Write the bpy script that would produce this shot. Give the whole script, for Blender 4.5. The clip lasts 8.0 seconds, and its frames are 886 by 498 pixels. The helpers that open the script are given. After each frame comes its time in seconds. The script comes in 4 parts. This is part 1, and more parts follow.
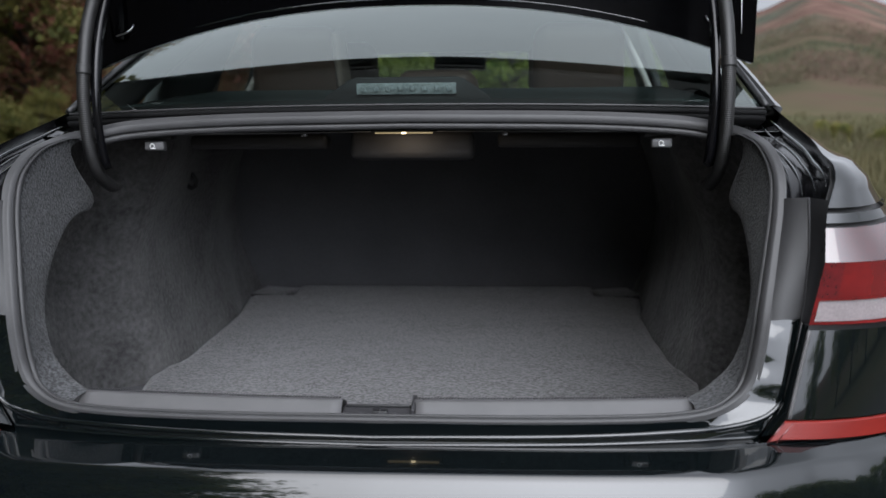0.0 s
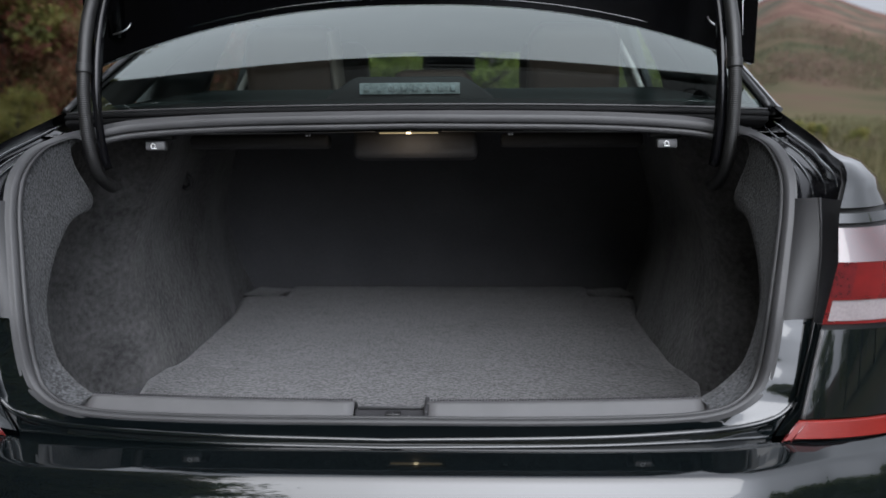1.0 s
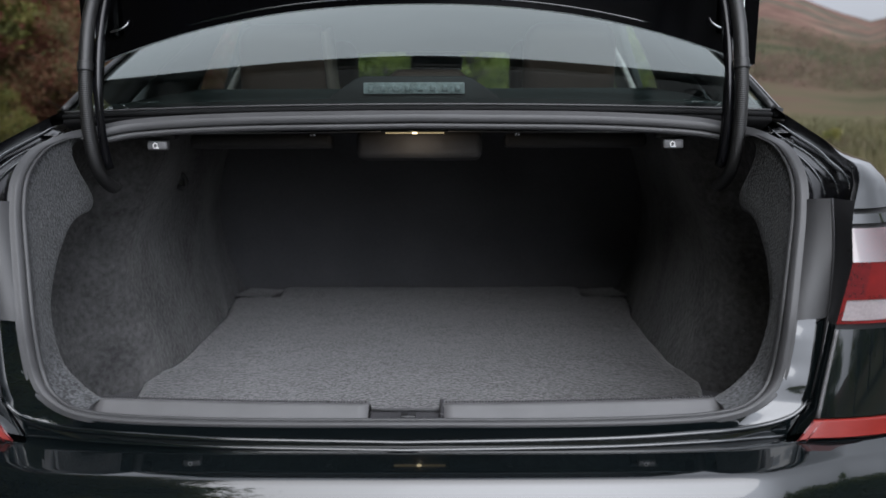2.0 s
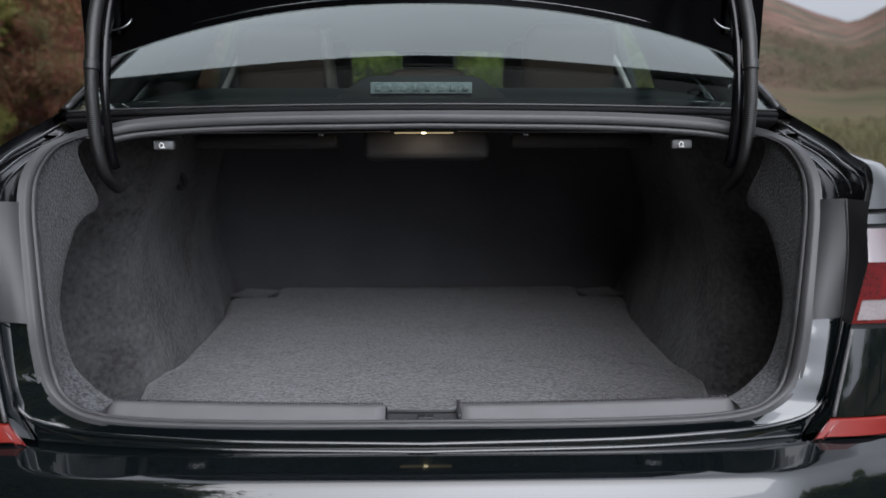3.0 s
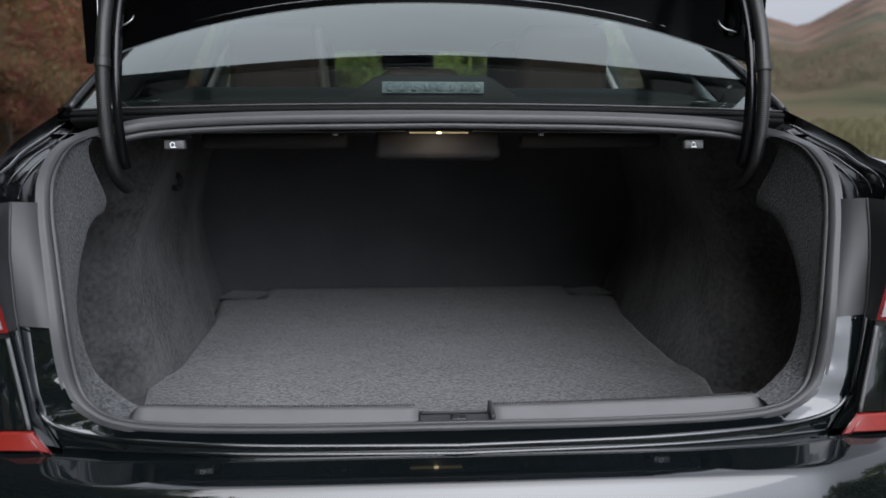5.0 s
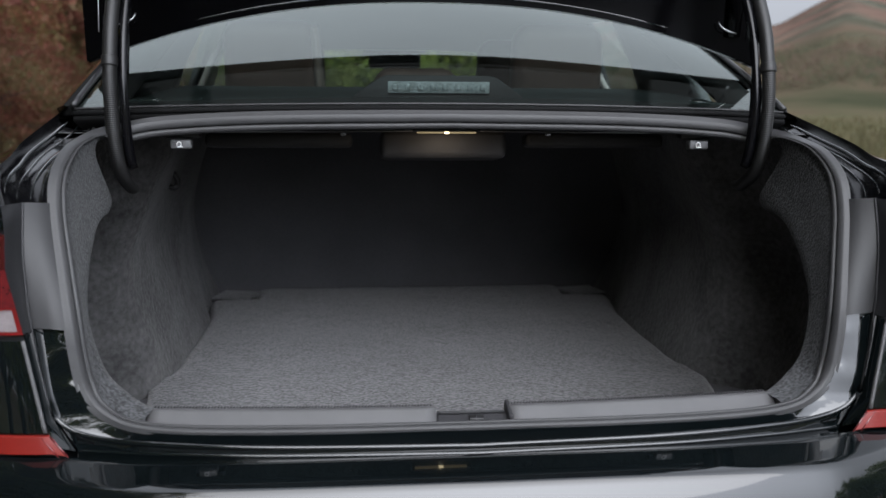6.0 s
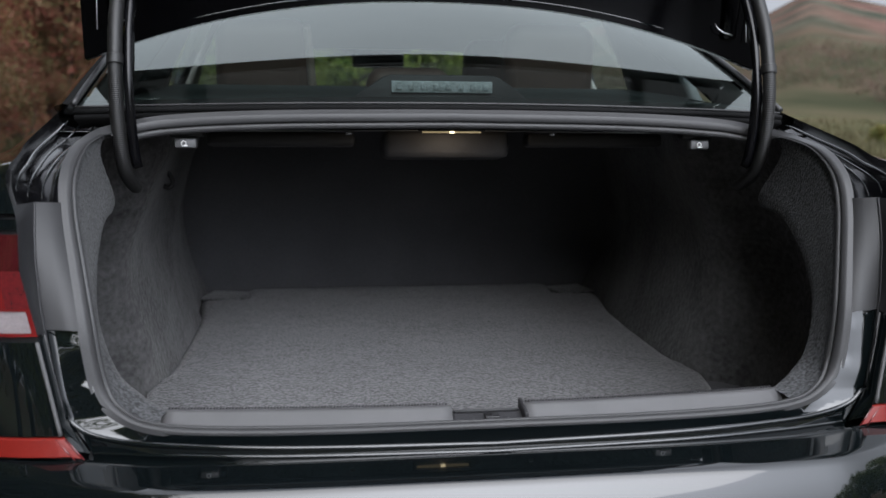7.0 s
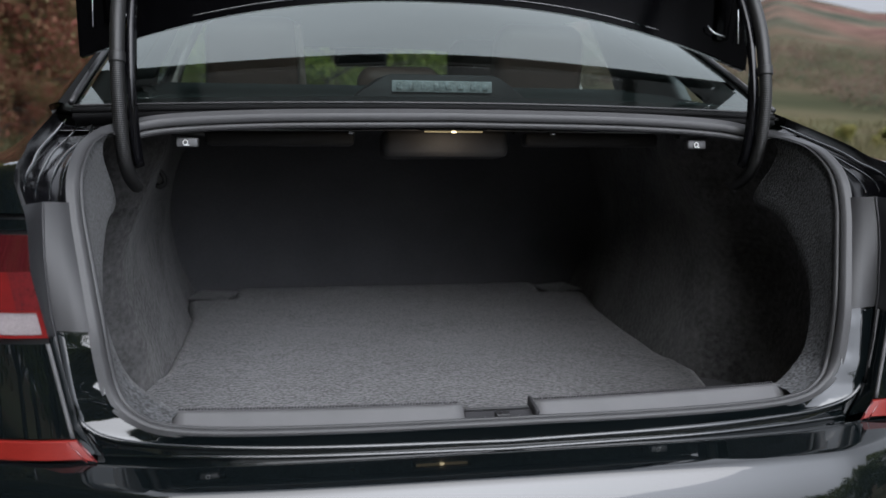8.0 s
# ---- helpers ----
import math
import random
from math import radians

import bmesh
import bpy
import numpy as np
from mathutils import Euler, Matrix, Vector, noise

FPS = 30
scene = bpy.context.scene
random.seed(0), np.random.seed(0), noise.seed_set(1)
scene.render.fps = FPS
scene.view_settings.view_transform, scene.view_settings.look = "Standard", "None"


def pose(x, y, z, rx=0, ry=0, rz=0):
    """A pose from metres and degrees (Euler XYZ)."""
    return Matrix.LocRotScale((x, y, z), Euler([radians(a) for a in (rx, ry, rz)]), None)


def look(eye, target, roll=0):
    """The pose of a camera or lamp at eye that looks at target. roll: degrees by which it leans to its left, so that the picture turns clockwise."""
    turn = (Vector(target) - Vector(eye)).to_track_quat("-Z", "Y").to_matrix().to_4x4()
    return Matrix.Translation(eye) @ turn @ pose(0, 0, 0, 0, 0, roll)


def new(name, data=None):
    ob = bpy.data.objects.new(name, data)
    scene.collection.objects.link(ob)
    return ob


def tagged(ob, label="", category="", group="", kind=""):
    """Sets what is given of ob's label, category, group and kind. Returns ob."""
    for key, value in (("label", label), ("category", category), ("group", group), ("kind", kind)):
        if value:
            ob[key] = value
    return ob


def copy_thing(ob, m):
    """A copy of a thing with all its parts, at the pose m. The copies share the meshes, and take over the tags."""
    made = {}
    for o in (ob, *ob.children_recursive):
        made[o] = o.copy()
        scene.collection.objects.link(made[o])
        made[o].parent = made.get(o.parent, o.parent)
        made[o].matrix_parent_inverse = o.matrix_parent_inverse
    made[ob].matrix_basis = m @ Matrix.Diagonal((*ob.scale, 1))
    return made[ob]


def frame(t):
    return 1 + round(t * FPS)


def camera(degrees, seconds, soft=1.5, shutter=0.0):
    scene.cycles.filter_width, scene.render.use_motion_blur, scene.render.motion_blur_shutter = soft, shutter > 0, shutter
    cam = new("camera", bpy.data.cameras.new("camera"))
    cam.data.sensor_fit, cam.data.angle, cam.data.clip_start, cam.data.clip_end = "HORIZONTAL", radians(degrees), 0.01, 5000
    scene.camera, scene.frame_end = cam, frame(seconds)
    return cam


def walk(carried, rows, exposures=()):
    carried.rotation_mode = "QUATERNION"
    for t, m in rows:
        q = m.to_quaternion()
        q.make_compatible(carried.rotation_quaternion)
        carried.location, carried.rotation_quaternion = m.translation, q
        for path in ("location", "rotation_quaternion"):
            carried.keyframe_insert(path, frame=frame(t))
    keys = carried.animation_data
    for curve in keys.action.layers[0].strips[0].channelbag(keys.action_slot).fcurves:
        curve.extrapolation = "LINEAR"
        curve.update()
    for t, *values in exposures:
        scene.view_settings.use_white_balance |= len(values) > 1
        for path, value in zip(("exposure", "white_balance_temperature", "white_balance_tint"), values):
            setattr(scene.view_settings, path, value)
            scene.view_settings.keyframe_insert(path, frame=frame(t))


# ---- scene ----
cam = camera(56.5, 8.0)
PATH = [
    (0, (0.161, -0.948, 1.12), (0.035, 1.02, 0.789), -0.5),
    (0.5, (0.137, -0.945, 1.119), (0.035, 1.025, 0.789), -0.4),
    (1, (0.115, -0.943, 1.12), (0.039, 1.028, 0.789), -0.4),
    (1.5, (0.088, -0.94, 1.12), (0.043, 1.032, 0.789), -0.3),
    (3, (0.014, -0.933, 1.122), (0.04, 1.039, 0.788), -0.1),
    (3.5, (-0.012, -0.931, 1.122), (0.039, 1.041, 0.788), -0.0),
    (4, (-0.042, -0.928, 1.122), (0.037, 1.042, 0.788), 0.1),
    (4.5, (-0.063, -0.926, 1.121), (0.039, 1.043, 0.788), 0.1),
    (6, (-0.142, -0.921, 1.123), (0.045, 1.042, 0.787), 0.3),
    (6.5, (-0.174, -0.919, 1.124), (0.047, 1.04, 0.787), 0.4),
    (7, (-0.202, -0.918, 1.123), (0.055, 1.037, 0.786), 0.5),
    (7.5, (-0.23, -0.916, 1.123), (0.064, 1.033, 0.786), 0.6),
    (8, (-0.256, -0.915, 1.124), (0.07, 1.028, 0.785), 0.7),
]
walk(cam, [(t, look(eye, target, roll)) for t, eye, target, roll in PATH])
cam.data.dof.use_dof = True
cam.data.dof.focus_distance, cam.data.dof.aperture_fstop = 1.38, 4.2

# ---- world, sun, exposure ----
scene.view_settings.exposure = 0.81
world = bpy.data.worlds.new("overcast")
scene.world = world
world.use_nodes = True
wn, wl = world.node_tree.nodes, world.node_tree.links
wn.clear()
sky = wn.new("ShaderNodeTexSky")
sky.sky_type, sky.sun_disc = "NISHITA", False
sky.sun_elevation, sky.sun_rotation = radians(48), radians(172)
sky.dust_density, sky.air_density = 5.0, 1.2
grey = wn.new("ShaderNodeHueSaturation")
grey.inputs["Saturation"].default_value = 0.12
wl.new(sky.outputs[0], grey.inputs["Color"])
coord = wn.new("ShaderNodeTexCoord")
split = wn.new("ShaderNodeSeparateXYZ")
wl.new(coord.outputs["Generated"], split.inputs[0])
ramp = wn.new("ShaderNodeValToRGB")
ramp.color_ramp.interpolation = "EASE"
while len(ramp.color_ramp.elements) < 4:
    ramp.color_ramp.elements.new(0.5)
for el, (at, v) in zip(ramp.color_ramp.elements, ((0.0, 0.38), (0.13, 0.46), (0.40, 0.93), (1.0, 1.22))):
    el.position, el.color = at, (v, v, v, 1)
wl.new(split.outputs["Z"], ramp.inputs[0])
cloud_noise = wn.new("ShaderNodeTexNoise")
cloud_noise.inputs["Scale"].default_value, cloud_noise.inputs["Detail"].default_value = 2.2, 5
wl.new(coord.outputs["Generated"], cloud_noise.inputs["Vector"])
cloud = wn.new("ShaderNodeMapRange")
cloud.inputs["To Min"].default_value, cloud.inputs["To Max"].default_value = 0.78, 1.2
wl.new(cloud_noise.outputs[0], cloud.inputs["Value"])
veil = wn.new("ShaderNodeMath")
veil.operation = "MULTIPLY"
wl.new(ramp.outputs[0], veil.inputs[0])
gain = wn.new("ShaderNodeMath")
gain.operation, gain.inputs[1].default_value = "MULTIPLY", 25.0
wl.new(cloud.outputs[0], veil.inputs[1])
tint = wn.new("ShaderNodeVectorMath")
tint.operation = "SCALE"
tint.inputs[0].default_value = (0.92, 0.98, 1.11)
# thin cloud is brighter towards the hidden sun
towards = wn.new("ShaderNodeVectorMath")
towards.operation, towards.inputs[1].default_value = "DOT_PRODUCT", Vector((1.6, -6.0, 4.3)).normalized()
wl.new(coord.outputs["Generated"], towards.inputs[0])
half_turn = wn.new("ShaderNodeMapRange")
half_turn.inputs["From Min"].default_value = -1.0
wl.new(towards.outputs["Value"], half_turn.inputs["Value"])
aureole = wn.new("ShaderNodeMath")
aureole.operation, aureole.inputs[1].default_value = "POWER", 13.0
wl.new(half_turn.outputs[0], aureole.inputs[0])
brighter = wn.new("ShaderNodeMath")
brighter.operation, brighter.inputs[1].default_value, brighter.inputs[2].default_value = "MULTIPLY_ADD", 0.62, 0.0
wl.new(veil.outputs[0], brighter.inputs[0])
lit_veil = wn.new("ShaderNodeMath")
lit_veil.operation, lit_veil.inputs[1].default_value = "MULTIPLY_ADD", 2.9
wl.new(aureole.outputs[0], lit_veil.inputs[0])
wl.new(brighter.outputs[0], lit_veil.inputs[2])
wl.new(lit_veil.outputs[0], gain.inputs[0])
wl.new(gain.outputs[0], tint.inputs["Scale"])
blend = wn.new("ShaderNodeMixRGB")
blend.inputs[0].default_value = 0.85
wl.new(grey.outputs[0], blend.inputs[1])
wl.new(tint.outputs[0], blend.inputs[2])
back = wn.new("ShaderNodeBackground")
back.inputs["Strength"].default_value = 0.051
wl.new(blend.outputs[0], back.inputs["Color"])
wl.new(back.outputs[0], wn.new("ShaderNodeOutputWorld").inputs[0])

sun = new("sun", bpy.data.lights.new("sun", "SUN"))
sun.data.energy, sun.data.angle, sun.data.color = 1.2, radians(60), (1.0, 0.985, 0.97)
sun.matrix_world = look((0.5, -6.9, 7.7), (0, 0, 0))

# the lit boot lamp
boot_light = new("boot_light", bpy.data.lights.new("boot_light", "AREA"))
boot_light.data.shape, boot_light.data.size, boot_light.data.size_y = "RECTANGLE", 0.016, 0.008
boot_light.data.energy, boot_light.data.color = 0.04, (1.0, 0.82, 0.64)
boot_light.matrix_world = look((0, 0.517, 1.074), (0, 1.05, 0.60))


# ---- materials ----
def principled(name, colour, rough, metal=0.0, **more):
    m = bpy.data.materials.new(name)
    m.use_nodes = True
    b = m.node_tree.nodes["Principled BSDF"]
    b.inputs["Base Color"].default_value = (*colour, 1)
    b.inputs["Roughness"].default_value = rough
    b.inputs["Metallic"].default_value = metal
    for k, v in more.items():
        b.inputs[k.replace("_", " ")].default_value = v
    return m, b


def varied(name, dark, light, rough, scale, fine, bump=0.2, depth=0.002, metal=0.0, speckle=0.5, contrast=(0.3, 0.7), **more):
    """A surface whose colour varies at two scales, with fine relief."""
    m, b = principled(name, dark, rough, metal, **more)
    n, l = m.node_tree.nodes, m.node_tree.links
    co = n.new("ShaderNodeTexCoord")
    big, small = n.new("ShaderNodeTexNoise"), n.new("ShaderNodeTexNoise")
    big.inputs["Scale"].default_value, big.inputs["Detail"].default_value = scale, 4
    small.inputs["Scale"].default_value, small.inputs["Detail"].default_value = fine, 3
    l.new(co.outputs["Object"], big.inputs["Vector"])
    l.new(co.outputs["Object"], small.inputs["Vector"])
    mix = n.new("ShaderNodeMix")
    mix.inputs["Factor"].default_value = speckle
    l.new(big.outputs[0], mix.inputs["A"])
    l.new(small.outputs[0], mix.inputs["B"])
    ramp = n.new("ShaderNodeValToRGB")
    ramp.color_ramp.elements[0].position, ramp.color_ramp.elements[1].position = contrast
    ramp.color_ramp.elements[0].color, ramp.color_ramp.elements[1].color = (*dark, 1), (*light, 1)
    l.new(mix.outputs["Result"], ramp.inputs[0])
    l.new(ramp.outputs[0], b.inputs["Base Color"])
    rr = n.new("ShaderNodeMapRange")
    rr.inputs["To Min"].default_value, rr.inputs["To Max"].default_value = max(0.02, rough * 0.8), min(1.0, rough * 1.2)
    l.new(big.outputs[0], rr.inputs["Value"])
    l.new(rr.outputs[0], b.inputs["Roughness"])
    if bump:
        bp = n.new("ShaderNodeBump")
        bp.inputs["Strength"].default_value, bp.inputs["Distance"].default_value = bump, depth
        l.new(small.outputs[0], bp.inputs["Height"])
        l.new(bp.outputs[0], b.inputs["Normal"])
    return m


PAINT = varied("black_paint", (0.0020, 0.0031, 0.0036), (0.0036, 0.0053, 0.0060), 0.06, 3, 900, 0.02, 0.0004, Specular_IOR_Level=0.15, Coat_Weight=1.0, Coat_Roughness=0.015, Coat_IOR=1.58)
LIDBLACK = varied("lid_black_paint", (0.0008, 0.0008, 0.001), (0.0016, 0.0016, 0.002), 0.16, 6, 300, 0.03, 0.0006, Specular_IOR_Level=0.06)
GUTTER = varied("inner_black_paint", (0.002, 0.002, 0.0025), (0.004, 0.004, 0.005), 0.20, 8, 300, 0.05, 0.0006, Specular_IOR_Level=0.3)
RUBBER = varied("weatherstrip_rubber", (0.029, 0.029, 0.030), (0.047, 0.0465, 0.048), 0.46, 18, 600, 0.1, 0.0005, Specular_IOR_Level=0.35)
CONDUIT = varied("conduit_rubber", (0.005, 0.005, 0.005), (0.011, 0.0107, 0.0107), 0.5, 20, 500, 0.1, 0.0005)
FELT = varied("grey_boot_carpet", (0.010, 0.010, 0.0104), (0.108, 0.106, 0.111), 0.95, 26, 150, 1.0, 0.004, speckle=0.85, contrast=(0.39, 0.63), Sheen_Weight=0.25)
RIMFELT = varied("speckled_side_felt", (0.004, 0.0043, 0.005), (0.070, 0.072, 0.076), 0.95, 40, 230, 1.0, 0.0025, speckle=0.85, contrast=(0.38, 0.64), Sheen_Weight=0.1)
WALLFELT = varied("dark_side_felt", (0.015, 0.015, 0.0158), (0.108, 0.1065, 0.107), 0.95, 8, 90, 1.0, 0.004, speckle=0.45, contrast=(0.32, 0.68), Sheen_Weight=0.15)
BACKFELT = varied("black_seatback_felt", (0.062, 0.062, 0.067), (0.096, 0.0955, 0.102), 0.95, 8, 200, 0.5, 0.002, speckle=0.5)
SILL = varied("grey_sill_plastic", (0.066, 0.065, 0.066), (0.090, 0.088, 0.090), 0.5, 25, 1500, 0.15, 0.0004)
TRIM = varied("dark_grey_plastic", (0.022, 0.022, 0.0235), (0.036, 0.035, 0.0375), 0.45, 12, 1100, 0.12, 0.0004, Specular_IOR_Level=0.3)
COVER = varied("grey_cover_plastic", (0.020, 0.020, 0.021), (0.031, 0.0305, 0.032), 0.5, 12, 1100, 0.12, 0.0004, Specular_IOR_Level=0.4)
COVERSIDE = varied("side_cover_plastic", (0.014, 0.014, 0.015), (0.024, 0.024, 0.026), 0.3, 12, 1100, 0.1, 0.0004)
BLACKP = varied("black_plastic", (0.012, 0.012, 0.013), (0.025, 0.025, 0.026), 0.45, 15, 900, 0.1, 0.0004)
BLACKMATT = varied("matt_black_rubber", (0.003, 0.003, 0.0032), (0.006, 0.006, 0.0063), 0.8, 20, 500, 0.1, 0.0005, Specular_IOR_Level=0.15)
DARKTRIM = varied("dark_matt_plastic", (0.022, 0.021, 0.021), (0.034, 0.032, 0.032), 0.7, 12, 400, 0.1, 0.0005)
HANDLE = varied("pale_grey_plastic", (0.08, 0.08, 0.082), (0.11, 0.11, 0.112), 0.45, 30, 900, 0.05, 0.0003)
WHITEP = principled("white_print", (0.8, 0.8, 0.8), 0.5)[0]
STEEL = varied("zinc_steel", (0.30, 0.30, 0.31), (0.45, 0.45, 0.46), 0.3, 40, 900, 0.05, 0.0003, metal=1.0)
CHROME = principled("chrome", (0.7, 0.7, 0.72), 0.06, 1.0)[0]
LEATHER = varied("brown_leather", (0.085, 0.055, 0.04), (0.135, 0.09, 0.07), 0.5, 6, 500, 0.3, 0.001)
GUSSET = varied("pale_brown_leather", (0.26, 0.22, 0.18), (0.36, 0.31, 0.26), 0.5, 6, 500, 0.3, 0.001)
PALETRIM = varied("pale_pillar_trim", (0.35, 0.33, 0.30), (0.42, 0.40, 0.37), 0.7, 6, 400, 0.1, 0.0004)
QUARTER = varied("grey_quarter_trim", (0.11, 0.12, 0.118), (0.15, 0.162, 0.16), 0.7, 6, 400, 0.1, 0.0004)
SHELF = varied("black_shelf_cloth", (0.022, 0.032, 0.032), (0.034, 0.046, 0.046), 0.9, 10, 500, 0.3, 0.001)
TYRE = varied("tyre_rubber", (0.015, 0.015, 0.015), (0.03, 0.03, 0.03), 0.8, 10, 200, 0.2, 0.001)


def glass(name, tint_colour, ior):
    m = bpy.data.materials.new(name)
    m.use_nodes = True
    n, l = m.node_tree.nodes, m.node_tree.links
    n.clear()
    clear, shine, fres = n.new("ShaderNodeBsdfTransparent"), n.new("ShaderNodeBsdfGlossy"), n.new("ShaderNodeFresnel")
    clear.inputs[0].default_value = (*tint_colour, 1)
    shine.inputs["Roughness"].default_value = 0.01
    shine.inputs["Color"].default_value = (0.69, 0.745, 0.715, 1)
    fres.inputs["IOR"].default_value = ior
    mix = n.new("ShaderNodeMixShader")
    l.new(fres.outputs[0], mix.inputs[0])
    l.new(clear.outputs[0], mix.inputs[1])
    l.new(shine.outputs[0], mix.inputs[2])
    l.new(mix.outputs[0], n.new("ShaderNodeOutputMaterial").inputs[0])
    return m


GLASS = glass("tinted_glass", (0.56, 0.66, 0.65), 2.25)
SIDEGLASS = glass("clear_glass", (0.88, 0.91, 0.9), 1.5)
RED = varied("red_lens", (0.07, 0.0025, 0.003), (0.17, 0.006, 0.006), 0.10, 9, 60, 0.0, 0.001, speckle=0.2, Coat_Weight=1.0, Coat_IOR=1.6)
DARKRED = varied("dark_red_lens", (0.05, 0.004, 0.005), (0.13, 0.008, 0.010), 0.12, 9, 200, 0.1, 0.001, Coat_Weight=1.0)
CLEARLENS = varied("frosted_clear_lens", (0.19, 0.165, 0.17), (0.29, 0.255, 0.26), 0.18, 20, 300, 0.3, 0.001, Coat_Weight=1.0)
REFLECT = varied("red_reflector", (0.12, 0.007, 0.005), (0.185, 0.012, 0.007), 0.4, 12, 700, 0.35, 0.001, Specular_IOR_Level=0.3)
UPPERLENS = varied("deep_red_lens", (0.020, 0.003, 0.004), (0.05, 0.005, 0.007), 0.08, 9, 60, 0.0, 0.001, speckle=0.2, Coat_Weight=1.0, Coat_IOR=1.68)
LED = varied("led_lens", (0.22, 0.26, 0.27), (0.55, 0.60, 0.62), 0.2, 60, 200, 0.5, 0.002)
bulb, bulb_b = principled("lit_lamp", (0.5, 0.38, 0.22), 0.4)
bulb_b.inputs["Emission Color"].default_value = (1.0, 0.78, 0.42, 1)
bulb_b.inputs["Emission Strength"].default_value = 0.14
led_glow, led_b = principled("lit_led", (1.0, 0.85, 0.6), 0.4)
led_b.inputs["Emission Color"].default_value = (1.0, 0.82, 0.5, 1)
led_b.inputs["Emission Strength"].default_value = 1.8


def tri_ramp(n, l, source, stops):
    r = n.new("ShaderNodeValToRGB")
    e = r.color_ramp.elements
    while len(e) < len(stops):
        e.new(0.5)
    for el, (p, c) in zip(e, stops):
        el.position, el.color = p, (*c, 1)
    l.new(source, r.inputs[0])
    return r


def land_material():
    """Gravel near the car, dry meadow beyond, autumn woods on the hills."""
    m, b = principled("land", (0.1, 0.1, 0.08), 0.95, Specular_IOR_Level=0.0)
    n, l = m.node_tree.nodes, m.node_tree.links
    co = n.new("ShaderNodeTexCoord")
    length = n.new("ShaderNodeVectorMath")
    length.operation = "LENGTH"
    l.new(co.outputs["Object"], length.inputs[0])

    def noise_of(scale, detail=6):
        t = n.new("ShaderNodeTexNoise")
        t.inputs["Scale"].default_value, t.inputs["Detail"].default_value = scale, detail
        l.new(co.outputs["Object"], t.inputs["Vector"])
        return t.outputs[0]

    def mixed(fac, a, c):
        x = n.new("ShaderNodeMixRGB")
        l.new(fac, x.inputs[0]), l.new(a, x.inputs[1]), l.new(c, x.inputs[2])
        return x.outputs[0]

    def step(lo, hi):
        r = n.new("ShaderNodeMapRange")
        r.interpolation_type = "SMOOTHSTEP"
        r.inputs["From Min"].default_value, r.inputs["From Max"].default_value = lo, hi
        l.new(length.outputs["Value"], r.inputs["Value"])
        return r.outputs[0]

    gravel = tri_ramp(n, l, noise_of(30), [(0.35, (0.05, 0.049, 0.046)), (0.65, (0.10, 0.096, 0.09))]).outputs[0]
    meadow = tri_ramp(n, l, noise_of(0.25), [(0.32, (0.041, 0.048, 0.026)), (0.5, (0.066, 0.065, 0.036)), (0.68, (0.084, 0.065, 0.043))]).outputs[0]
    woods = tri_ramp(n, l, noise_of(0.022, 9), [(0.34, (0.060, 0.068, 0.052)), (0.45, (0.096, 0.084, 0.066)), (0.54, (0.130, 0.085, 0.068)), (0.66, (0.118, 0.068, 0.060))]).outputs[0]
    # shade between the tree tops is painted into the woods' colour
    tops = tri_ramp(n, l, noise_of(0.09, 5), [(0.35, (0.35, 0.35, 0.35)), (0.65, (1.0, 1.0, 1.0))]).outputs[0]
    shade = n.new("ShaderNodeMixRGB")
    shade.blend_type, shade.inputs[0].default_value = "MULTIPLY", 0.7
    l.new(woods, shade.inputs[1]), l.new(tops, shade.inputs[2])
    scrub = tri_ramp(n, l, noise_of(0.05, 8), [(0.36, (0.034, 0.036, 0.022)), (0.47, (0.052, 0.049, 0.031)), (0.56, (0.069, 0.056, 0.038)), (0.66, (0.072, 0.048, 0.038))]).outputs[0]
    near = mixed(step(6, 12), gravel, meadow)
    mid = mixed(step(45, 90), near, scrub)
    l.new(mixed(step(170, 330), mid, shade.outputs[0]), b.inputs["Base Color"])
    bp = n.new("ShaderNodeBump")
    bp.inputs["Strength"].default_value, bp.inputs["Distance"].default_value = 1.0, 5.0
    l.new(noise_of(0.09, 5), bp.inputs["Height"])
    return m


LAND = land_material()


def leaf_material(name, stops, bough=1.1):
    m, b = principled(name, stops[0], 0.7, Specular_IOR_Level=0.2)
    n, l = m.node_tree.nodes, m.node_tree.links
    g = n.new("ShaderNodeNewGeometry")
    k = len(stops)
    # whole boughs share a hue; single leaves vary round it
    co, mass, mix = n.new("ShaderNodeTexCoord"), n.new("ShaderNodeTexNoise"), n.new("ShaderNodeMix")
    mass.inputs["Scale"].default_value, mass.inputs["Detail"].default_value = bough, 2
    l.new(co.outputs["Object"], mass.inputs["Vector"])
    wide = n.new("ShaderNodeMapRange")
    wide.inputs["From Min"].default_value, wide.inputs["From Max"].default_value = 0.32, 0.68
    l.new(mass.outputs[0], wide.inputs["Value"])
    mix.inputs["Factor"].default_value = 0.36
    l.new(wide.outputs[0], mix.inputs["A"])
    l.new(g.outputs["Random Per Island"], mix.inputs["B"])
    r = tri_ramp(n, l, mix.outputs["Result"], [(0.08 + 0.84 * i / (k - 1), c) for i, c in enumerate(stops)])
    l.new(r.outputs[0], b.inputs["Base Color"])
    # light comes through thin leaves
    through_leaf, both_sides = n.new("ShaderNodeBsdfTranslucent"), n.new("ShaderNodeMixShader")
    l.new(r.outputs[0], through_leaf.inputs["Color"])
    both_sides.inputs[0].default_value = 0.42
    l.new(b.outputs[0], both_sides.inputs[1])
    l.new(through_leaf.outputs[0], both_sides.inputs[2])
    l.new(both_sides.outputs[0], n["Material Output"].inputs["Surface"])
    return m


